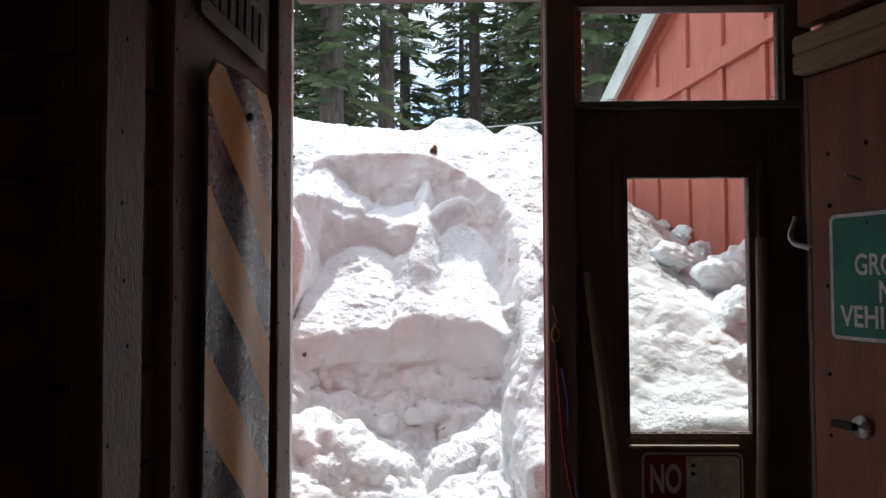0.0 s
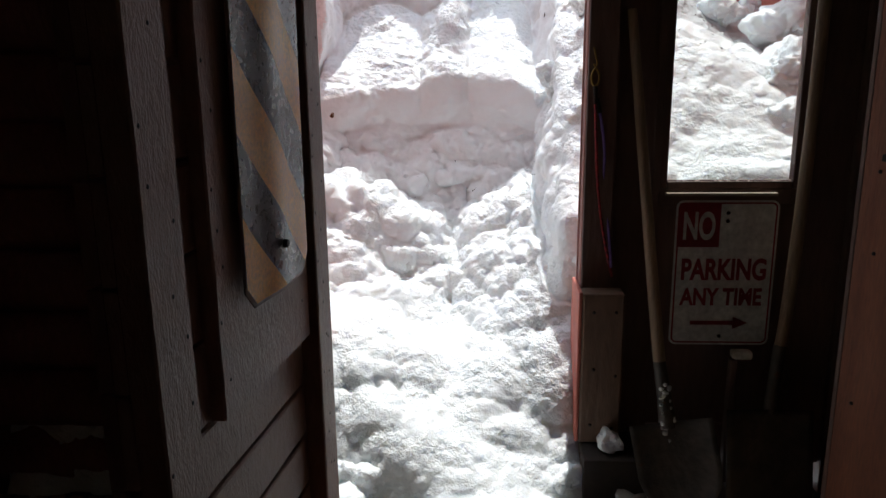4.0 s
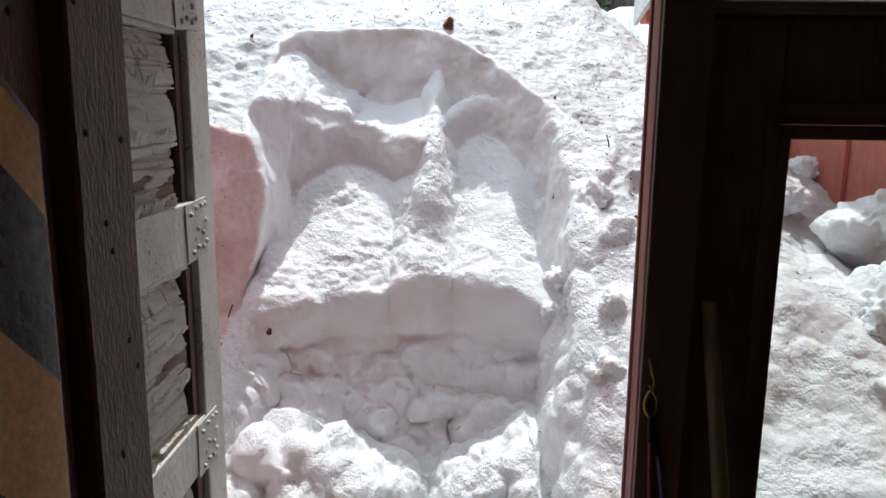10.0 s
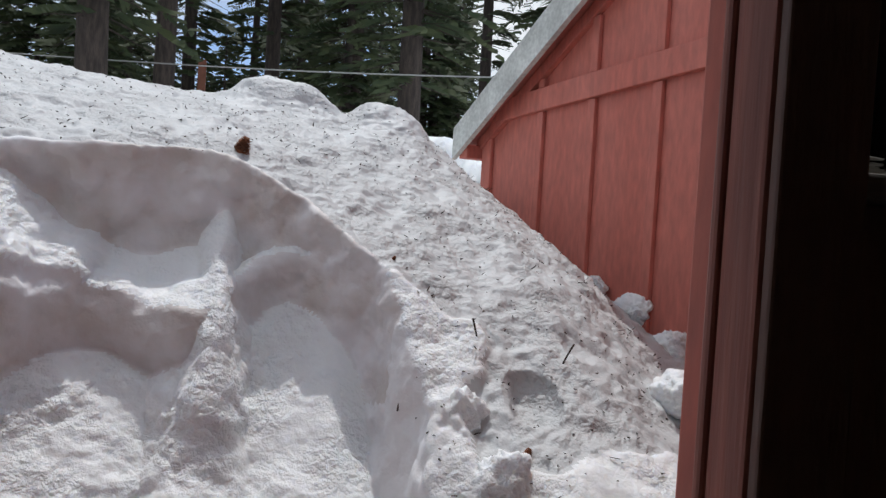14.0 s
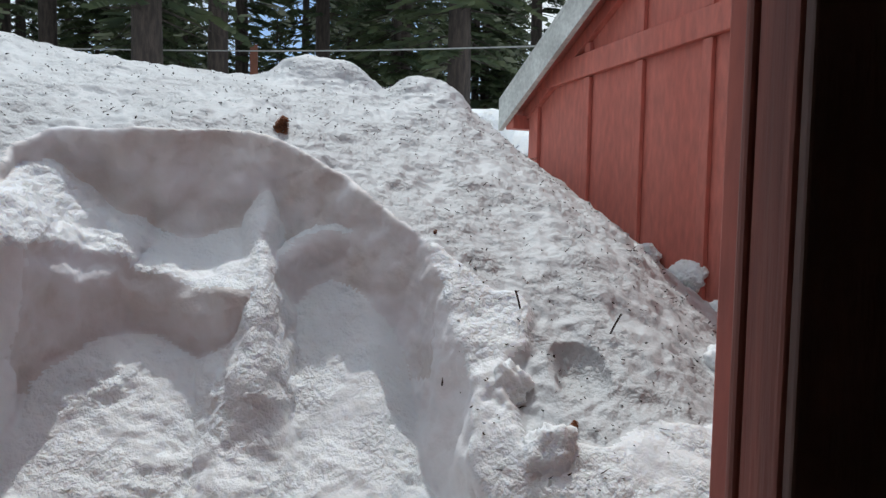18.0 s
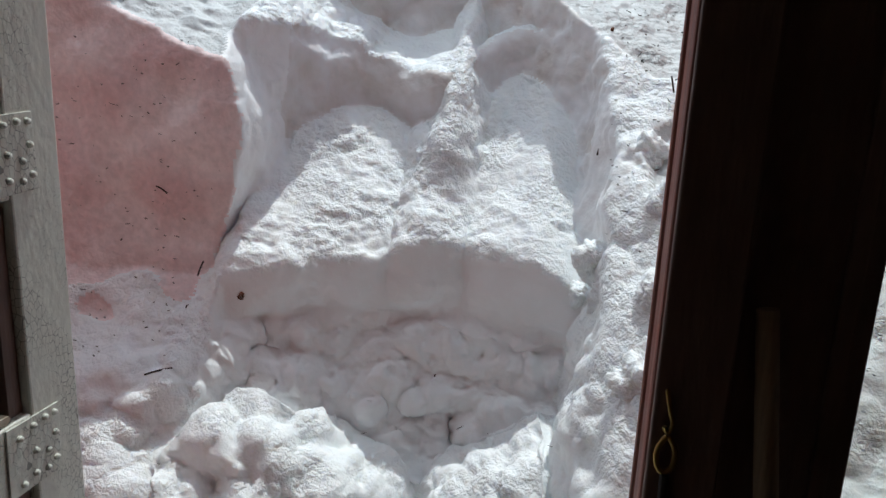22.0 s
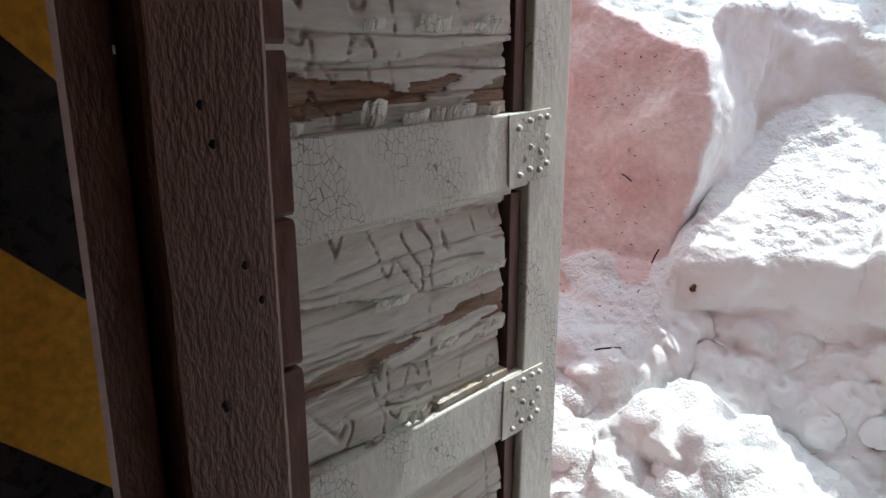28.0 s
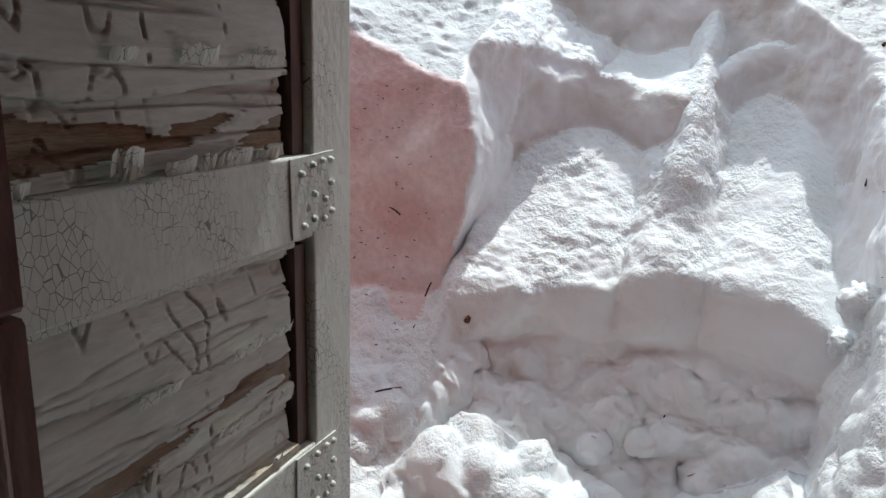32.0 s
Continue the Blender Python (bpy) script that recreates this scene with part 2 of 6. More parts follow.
M_STEEL = mat("worn_dark_steel", (0.05, 0.046, 0.043), 0.5, 0.4, second=(0.1, 0.085, 0.07), scale=14, bump=0.2, spots=(0.12, 0.06, 0.03), spot_scale=30)
M_DARKMETAL = mat("dark_rusty_metal", (0.04, 0.033, 0.03), 0.55, 0.6, scale=30, bump=0.1)
M_BRASS = mat("brass", (0.45, 0.3, 0.1), 0.35, 0.9, scale=30, bump=0.05)
M_BAREWOOD = mat("bare_pale_wood", (0.45, 0.36, 0.28), 0.7, scale=10, stretch=(0.3, 1, 3), bump=0.3)
M_GREYWOOD = mat("weathered_grey_wood", (0.25, 0.24, 0.22), 0.8, scale=10, stretch=(0.3, 1, 3), bump=0.4)
# guessed colour for unseen walls, pale so that they reflect light inside
M_BOUNCEBOARD = mat("bounce_boarding", (0.6, 0.5, 0.39), 0.7, second=(0.5, 0.4, 0.31), scale=4, stretch=(1, 1, 0.3), bump=0.2)
M_SPLIT = mat("split_timber", (0.38, 0.27, 0.17), 0.75, second=(0.27, 0.18, 0.11), scale=5, stretch=(0.4, 3, 3), bump=0.4)
M_HANDLE = mat("worn_ash_handle", (0.36, 0.25, 0.16), 0.55, second=(0.25, 0.17, 0.11), scale=9, stretch=(3, 3, 0.25), bump=0.2)
M_WEB = mat("dusty_cobweb", (0.5, 0.5, 0.47), 0.95, scale=40, bump=0)
M_SIGNWHITE = mat("reflective_white", (0.8, 0.8, 0.78), 0.5, scale=9, bump=0.05)
M_SIGNRED = mat("sign_red", (0.3, 0.02, 0.035), 0.5, scale=9, bump=0.05)
M_SIGNGREEN = mat("sign_green", (0.015, 0.2, 0.14), 0.5, scale=9, bump=0.05)
M_BLACK = mat("black_paint", (0.015, 0.015, 0.016), 0.5, scale=20, bump=0.1)
M_YELLOW = mat("sign_yellow", (0.6, 0.4, 0.03), 0.5, scale=9, bump=0.05)
M_STRIPE_Y = mat("stripe_orange_yellow", (0.92, 0.48, 0.05), 0.3, second=(0.78, 0.34, 0.035), scale=4, fine=140, bump=0.08, spots=(0.1, 0.06, 0.04), spot_scale=22, spot_at=0.76)
M_STRIPE_K = mat("stripe_black", (0.022, 0.024, 0.028), 0.22, second=(0.05, 0.042, 0.042), scale=5, fine=90, bump=0.08, spots=(0.4, 0.38, 0.36), spot_scale=18, spot_at=0.8)
for _m in (M_STRIPE_Y, M_STRIPE_K):
    _m.node_tree.nodes["Principled BSDF"].inputs["Specular IOR Level"].default_value = 0.5 if _m is M_STRIPE_Y else 0.4
M_PINKEDGE = mat("worn_plate_back", (0.36, 0.24, 0.21), 0.6, scale=14, bump=0.15)
M_LIC = mat("plate_metal", (0.24, 0.23, 0.21), 0.45, 0.3, scale=12, bump=0.15)
M_LICDARK = mat("plate_relief", (0.14, 0.135, 0.125), 0.5, 0.2, scale=12, bump=0.1)
M_FLAKE_SUN = mat("pale_splinter_and_sunspot", (0.5, 0.38, 0.26), 0.8, second=(0.55, 0.53, 0.47), scale=15, bump=0.3)
M_PEEL = mat("peeling_grey_paint", (0.77, 0.765, 0.69), 0.5, second=(0.68, 0.67, 0.605), scale=6, stretch=(1, 0.8, 3.5), fine=45, bump=0.22, grain=(0.9, 1.06), spots=(0.36, 0.2, 0.1), spot_scale=9, spot_at=0.71)
M_BARE_BROWN = mat("bare_brown_board", (0.3, 0.17, 0.09), 0.75, second=(0.42, 0.36, 0.29), scale=5, stretch=(1, 0.6, 4), fine=70, bump=0.5)
M_PLASTIC = mat("black_plastic", (0.02, 0.022, 0.024), 0.35, scale=20, bump=0.05)
M_ENAMEL = mat("white_enamel", (0.6, 0.6, 0.57), 0.3, scale=8, bump=0.02, spots=(0.1, 0.06, 0.04), spot_scale=14, spot_at=0.72)
M_CORDRED = mat("red_cord", (0.6, 0.05, 0.06), 0.7, second=(0.1, 0.02, 0.04), scale=120, bump=0.3)
M_CORDPURPLE = mat("purple_cord", (0.3, 0.2, 0.7), 0.7, scale=120, bump=0.3)
M_CONE = mat("pine_cone_brown", (0.38, 0.14, 0.055), 0.8, second=(0.08, 0.03, 0.015), scale=30, bump=0.3)
M_TWIG = mat("dark_twig", (0.05, 0.035, 0.025), 0.9, scale=60, bump=0)
M_POST = mat("weathered_red_post", (0.2, 0.08, 0.05), 0.85, scale=6, bump=0.3)
M_WIRE = mat("pale_wire", (0.45, 0.45, 0.43), 0.5, scale=30, bump=0)
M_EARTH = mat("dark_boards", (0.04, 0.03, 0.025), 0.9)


# ---- building helpers ----
def box(bm, lo, hi, bevel=0.0):
    r = bmesh.ops.create_cube(bm, size=1.0)
    c, s = (Vector(lo) + Vector(hi)) / 2, Vector(hi) - Vector(lo)
    for v in r["verts"]:
        v.co = Vector((v.co.x * s.x, v.co.y * s.y, v.co.z * s.z)) + c
    if bevel:
        e = list({e for v in r["verts"] for e in v.link_edges})
        bmesh.ops.bevel(bm, geom=e, offset=bevel, segments=2, profile=0.5, affect="EDGES")
    return r["verts"]


def mesh_of(name, bm, material, smooth=False):
    me = bpy.data.meshes.new(name)
    bm.to_mesh(me)
    bm.free()
    me.materials.append(material)
    if smooth:
        me.shade_smooth()
    return me


def part(name, bm, material, parent=None, label="", smooth=False, m=None):
    ob = new(name, mesh_of(name, bm, material, smooth))
    if parent:
        ob.parent = parent
    if m is not None:
        ob.matrix_basis = m
    return tagged(ob, label)


def boxpart(name, lo, hi, material, parent=None, bevel=0.003, label="", m=None):
    """A part whose own origin is its middle."""
    c = (Vector(lo) + Vector(hi)) / 2
    bm = bmesh.new()
    box(bm, Vector(lo) - c, Vector(hi) - c, bevel)
    p = Matrix.Translation(c)
    return part(name, bm, material, parent, label, m=(m @ p) if m is not None else p)


def empty(name, m=None, **tags):
    ob = new(name)
    ob.empty_display_size = 0.1
    if m is not None:
        ob.matrix_basis = m
    return tagged(ob, **tags)


# vectorised value noise
_tab = np.random.RandomState(7).rand(4096)


_rot = np.array(Euler((0.6, 0.8, 1.1)).to_matrix())


def vnoise(p, scale, octaves=3, gain=0.5):
    p = np.asarray(p) * scale
    out, amp, tot = 0, 1.0, 0
    for o in range(octaves):
        p = p @ _rot
        q = p * 2.03 ** o + 17.3 * o
        i = np.floor(q).astype(np.int64)
        f = q - i
        f = f * f * (3 - 2 * f)
        acc = 0
        for a in (0, 1):
            for b in (0, 1):
                for c in (0, 1):
                    h = ((i[..., 0] + a) * 73856093 ^ (i[..., 1] + b) * 19349663 ^ (i[..., 2] + c) * 83492791) & 4095
                    w = (f[..., 0] if a else 1 - f[..., 0]) * (f[..., 1] if b else 1 - f[..., 1]) * (f[..., 2] if c else 1 - f[..., 2])
                    acc = acc + w * _tab[h]
        out = out + amp * (acc - 0.5) * 2
        tot += amp
        amp *= gain
    return out / tot


def billow(p, scale, octaves=3):
    p = np.asarray(p)
    p = p + 0.35 / scale * np.stack([vnoise(p + 3.3, scale * 0.7, 2), vnoise(p + 9.1, scale * 0.7, 2), vnoise(p + 5.7, scale * 0.7, 2)], -1)
    return np.abs(vnoise(p, scale, 1)) + 0.5 * np.abs(vnoise(p, scale * 2.1, 1)) + (0.25 * np.abs(vnoise(p, scale * 4.3, 1)) if octaves > 2 else 0)


def crumbs(p, scale, seed=0):
    """Rounded grains packed together: 1 at a grain's middle, 0 in the creases."""
    q = (np.asarray(p) @ _rot) * scale + seed * 7.7
    i = np.floor(q).astype(np.int64)
    best = np.full(q.shape[:-1], 9.0)
    for a in (-1, 0, 1):
        for b in (-1, 0, 1):
            for c in (-1, 0, 1):
                g = i + (a, b, c)
                h = (g[..., 0] * 73856093 ^ g[..., 1] * 19349663 ^ g[..., 2] * 83492791) & 4095
                d2 = 0
                for ax in range(3):
                    d2 = d2 + (g[..., ax] + _tab[(h + 917 * ax + 131 * seed) & 4095] - q[..., ax]) ** 2
                best = np.minimum(best, d2)
    return np.sqrt(np.clip(1 - best, 0, 1))


def grid_mesh(name, P, material):
    h, w = P.shape[:2]
    me = bpy.data.meshes.new(name)
    idx = np.arange(h * w).reshape(h, w)
    q = np.stack([idx[:-1, :-1], idx[:-1, 1:], idx[1:, 1:], idx[1:, :-1]], -1).reshape(-1, 4)
    me.from_pydata(P.reshape(-1, 3).tolist(), [], q.tolist())
    me.materials.append(material)
    me.shade_smooth()
    return me


# ---- snowbank: old bank, shovelled steps and the heap in the doorway, as one solid ----
def table(xs, ys, rows, lo, hi, soft):
    """A height chart over the plan, read between its stations and rounded; returns a function of x and y."""
    h = 0.02
    gx, gy = np.arange(lo[0], hi[0] + h, h), np.arange(lo[1], hi[1] + h, h)
    a = np.array([np.interp(gx, xs, r) for r in rows])
    g = np.array([np.interp(gy, ys, a[:, k]) for k in range(len(gx))]).T
    for _ in range(soft):
        g[1:-1] = (g[:-2] + 2 * g[1:-1] + g[2:]) / 4
        g[:, 1:-1] = (g[:, :-2] + 2 * g[:, 1:-1] + g[:, 2:]) / 4

    def read(x, y):
        u, v = np.clip((x - lo[0]) / h, 0, len(gx) - 1.001), np.clip((y - lo[1]) / h, 0, len(gy) - 1.001)
        i, j = u.astype(int), v.astype(int)
        u, v = u - i, v - j
        return (g[j, i] * (1 - u) + g[j, i + 1] * u) * (1 - v) + (g[j + 1, i] * (1 - u) + g[j + 1, i + 1] * u) * v
    return read


TOP = table([-3, -0.74, -0.4, 0.2, 0.6, 0.8, 1.0, 1.2, 1.45, 1.7, 3], [0.2, 0.6, 0.9, 1.2, 1.45, 2.15, 2.7, 3.4],
            [[1.6, 1.5, 1.4, 1.0, 0.8, 0.95, 0.97, 0.97, 0.97, 0.9, 0.9], [1.9, 1.7, 1.58, 1.4, 1.2, 1.34, 1.37, 1.33, 1.25, 1.15, 1.1],
             [2.1, 1.89, 1.74, 1.7, 1.5, 1.57, 1.58, 1.47, 1.36, 1.28, 1.25], [2.15, 2.05, 1.94, 1.95, 1.8, 1.78, 1.77, 1.66, 1.48, 1.4, 1.35],
             [2.2, 2.19, 2.1, 2.085, 1.95, 1.9, 1.895, 1.8, 1.61, 1.48, 1.42], [2.75, 2.43, 2.385, 2.35, 2.31, 2.31, 2.17, 2.03, 1.83, 1.7, 1.6],
             [2.9, 2.47, 2.4, 2.37, 2.33, 2.28, 2.18, 2.1, 1.95, 1.9, 1.8], [2.95, 2.5, 2.4, 2.3, 2.25, 2.2, 2.1, 2.05, 1.95, 1.9, 1.8]],
            (-3, 0.1), (3, 3.5), 6)
HEAP = table([-0.6, -0.2, 0.0, 0.2, 0.4, 0.55, 0.7], [-0.5, -0.4, -0.25, -0.1, 0.05, 0.3, 0.48, 0.6, 0.72, 0.9],
             [[-0.1, -0.1, -0.1, -0.06, -0.06, -0.1, -0.1], [-0.1, -0.1, -0.03, 0.08, 0.08, -0.08, -0.1], [-0.1, 0.12, 0.28, 0.21, 0.14, 0.06, -0.1],
              [-0.1, 0.36, 0.4, 0.28, 0.25, 0.2, 0.0], [0.46, 0.48, 0.46, 0.32, 0.35, 0.4, 0.4], [0.55, 0.52, 0.43, 0.37, 0.49, 0.62, 0.75],
              [0.74, 0.66, 0.52, 0.46, 0.64, 0.73, 1.0], [0.82, 0.83, 0.76, 0.58, 0.8, 0.82, 1.1], [0.86, 0.84, 0.77, 0.66, 0.81, 0.86, 1.25], [0.9, 0.84, 0.78, 0.68, 0.8, 0.88, 1.3]],
             (-0.7, -0.62), (0.8, 1.0), 2)

# fronts of the dug steps over x, and the lips that crown them
STEP1_F = ([-0.6, -0.45, -0.385, -0.34, -0.3, -0.1, 0.2, 0.4, 0.55, 0.7], [0.6, 0.63, 0.7, 0.79, 0.815, 0.9, 0.955, 0.925, 0.87, 0.85])
STEP1_Z = ([-0.6, -0.45, -0.385, -0.34, -0.13, 0.05, 0.16, 0.25, 0.3, 0.44, 0.55], [0.9, 0.93, 1.02, 1.175, 1.205, 1.215, 1.27, 1.25, 1.24, 1.245, 1.19])
STEP2_F = ([-0.42, -0.33, -0.3, -0.26, -0.2, -0.1, 0.0, 0.1, 0.17, 0.205, 0.235, 0.3, 0.4, 0.48, 0.56], [0.95, 1.02, 1.08, 1.17, 1.25, 1.285, 1.285, 1.255, 1.23, 1.275, 1.34, 1.375, 1.36, 1.31, 1.24])
STEP2_Z = ([-0.34, -0.27, -0.2, -0.12, -0.09, 0.0, 0.08, 0.14, 0.19, 0.23, 0.3, 0.46], [1.8, 1.8, 1.785, 1.765, 1.725, 1.71, 1.69, 1.69, 1.705, 1.735, 1.81, 1.83])
STEP3_F = ([-0.5, -0.4, -0.3, -0.1, 0.1, 0.25, 0.38, 0.47, 0.56, 0.7], [1.24, 1.32, 1.44, 1.48, 1.475, 1.45, 1.4, 1.31, 1.2, 1.1])
SIDE_X = ([0.2, 0.5, 0.8, 1.0, 1.16, 1.3, 1.45], [0.68, 0.655, 0.605, 0.575, 0.535, 0.47, 0.42])
RIM_X = ([0.95, 1.06, 1.2, 1.36, 1.5, 1.6, 1.7, 1.78, 1.88, 2.05, 2.3], [-0.5, -0.455, -0.395, -0.345, -0.32, -0.32, -0.345, -0.38, -0.36, -0.37, -0.34])
# spade bites and footprints: centre and half sizes
BITES = [(0.235, 0.875, 1.085, 0.06, 0.05, 0.055), (0.36, 0.86, 1.0, 0.11, 0.045, 0.05), (-0.12, 0.81, 0.985, 0.2, 0.04, 0.03), (0.33, 0.84, 0.93, 0.12, 0.06, 0.06),
          (0.0, 1.4, 1.95, 0.16, 0.03, 0.06), (0.28, 1.37, 1.93, 0.1, 0.03, 0.05),
         (0.84, 0.9, 1.6, 0.062, 0.085, 0.085), (1.02, 1.02, 1.69, 0.05, 0.06, 0.05), (1.0, 1.3, 1.9, 0.07, 0.05, 0.06), (0.62, 1.85, 2.25, 0.05, 0.06, 0.06), (0.72, 1.95, 2.28, 0.06, 0.06, 0.07), (0.5, 1.62, 2.12, 0.05, 0.04, 0.04)]


def smin(a, b, k):
    h = np.clip(0.5 + 0.5 * (b - a) / k, 0, 1)
    return b + (a - b) * h - k * h * (1 - h)


def smax(a, b, k):
    return -smin(-a, -b, k)


def scallop(x, c, r):
    return np.clip(1 - ((x - c) / r) ** 2, 0, 1) ** 0.75


def snow_solid(p):
    """Signed distance of a kind (minus inside), and how the surface is worked there: 0 smooth cut, 1 crumbly tread, 2 lumpy heap, 3 old crust."""
    x, y, z = p[..., 0], p[..., 1], p[..., 2]
    j1, j2 = vnoise(p, 6, 2), vnoise(p + 5.5, 17, 3)
    jx = x + 0.02 * j1 + 0.008 * j2
    top = (z - TOP(x, y) - 0.085 * np.exp(-((x - 0.36) / 0.17) ** 4 - ((y - 2.24) / 0.14) ** 4) - 0.05 * np.exp(-((x - 0.74) / 0.13) ** 4 - ((y - 2.2) / 0.16) ** 4) + 0.016 * j1) * 0.8
    # heap of loose snow in the doorway
    heap = smax((z - HEAP(x, y)) * 0.75, x - 0.62, 0.03)
    # first step
    f1 = np.interp(jx, *STEP1_F) - np.clip((z - 1.06) / 0.1, 0, 1) * (0.045 * scallop(jx, 0.16, 0.1) + 0.03 * scallop(jx, -0.14, 0.2) + 0.04 * scallop(jx, 0.395, 0.135)) - 0.45 * np.clip(1.04 - z, 0, 1) + 0.012 * j2 + 0.1 * vnoise(p + 2.2, 7, 3) * np.clip((1.1 - z) / 0.06, 0, 1)
    t1 = np.interp(jx, *STEP1_Z) + np.clip(y - f1, -0.1, 0.6) * 0.92 + 0.15 * np.exp(-((jx - 0.19) / 0.04) ** 2) * np.clip((y - 1.02) / 0.18, 0, 1) + 0.012 * j1 + 0.01 * j2
    g1, h1 = f1 - y, (z - t1) * 0.75
    step1 = smax(smax(smax(g1, h1, 0.012), x - 0.63, 0.03), top, 0.02)
    # second step: overhanging brow with a crease under it, and the deeper recess beside it
    kx = jx + 0.02 * j1 + 0.014 * j2
    z2 = np.interp(kx, *STEP2_Z) + 0.03 * vnoise(p * (1, 1, 0.3) + 4.7, 9, 3)
    brow = np.clip((x + 0.3) / 0.08, 0, 1) * np.clip((0.2 - x) / 0.08, 0, 1)
    f2 = np.interp(kx, *STEP2_F) + 0.03 * vnoise(p * (1, 0.3, 1) + 1.9, 7, 2) - brow * 0.032 * np.exp(-((z - z2 + 0.055) / 0.065) ** 2) - (1 - brow) * 0.014 * np.exp(-((z - z2 + 0.03) / 0.03) ** 2) + 0.012 * j1
    t2 = z2 + np.clip(y - f2, -0.1, 0.5) * 0.5 + 0.012 * j1 + 0.008 * j2
    g2, h2 = (f2 - y) * 0.7, z - t2
    step2 = smax(smax(smax(g2, h2, 0.012), x - 0.56, 0.03), top, 0.02)
    # upper scarp below the old top
    f3 = np.interp(jx, *STEP3_F) + 0.05 * vnoise(p * (1, 0.3, 1) + 7.7, 8, 3) - 0.12 * np.clip(z - 1.85, 0, 0.3) + 0.014 * j1
    g3 = (f3 - y) * 0.8
    step3 = smax(g3, top, 0.014)
    # bank beside the dug way, and the pink-tinted wall on the other side
    g4 = np.interp(y, *SIDE_X) + 0.16 * (z - 1.35) - x + 0.05 * vnoise(p + 6.1, 4.2, 2) + 0.02 * j2
    bank = smax(smax(g4 * 0.9, 0.17 - y, 0.05), top, 0.03)
    end, front = x - np.interp(z, *RIM_X) + 0.014 * j1 + 0.012 * j2, 0.87 - 0.7 * np.clip(1.15 - z, 0, 1) - y + 0.03 * j1
    g5 = smax(end, front, 0.01)
    wall = smax(g5, top, 0.02)
    parts = np.stack([heap, step1, step2, step3, bank, wall])
    d = smin(parts[0], parts[1], 0.03)
    for q in parts[2:]:
        d = smin(d, q, 0.018)
    for bx, by, bz, rx, ry, rz in BITES:
        q = np.sqrt(((x - bx) / rx) ** 2 + ((y - by) / ry) ** 2 + ((z - bz) / rz) ** 2) - 1
        d = smax(d, -q * min(rx, ry, rz), 0.012)
    which = np.argmin(parts, 0)
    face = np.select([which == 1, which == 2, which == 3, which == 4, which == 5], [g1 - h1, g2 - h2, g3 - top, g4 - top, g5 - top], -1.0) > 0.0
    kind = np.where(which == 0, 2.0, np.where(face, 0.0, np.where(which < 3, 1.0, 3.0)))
    kind = np.where((which == 4) & (face & (z < 1.3 + 0.15 * j1) | ~face & (x < 0.72 + 0.1 * j1)), 1.25, kind)
    kind = np.where((which == 4) & ~face & (y < 0.8 + 0.15 * j1), 1.25, kind)
    kind = np.where((which == 1) & face & (x < -0.36), 1.5, kind)
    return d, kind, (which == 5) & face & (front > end)


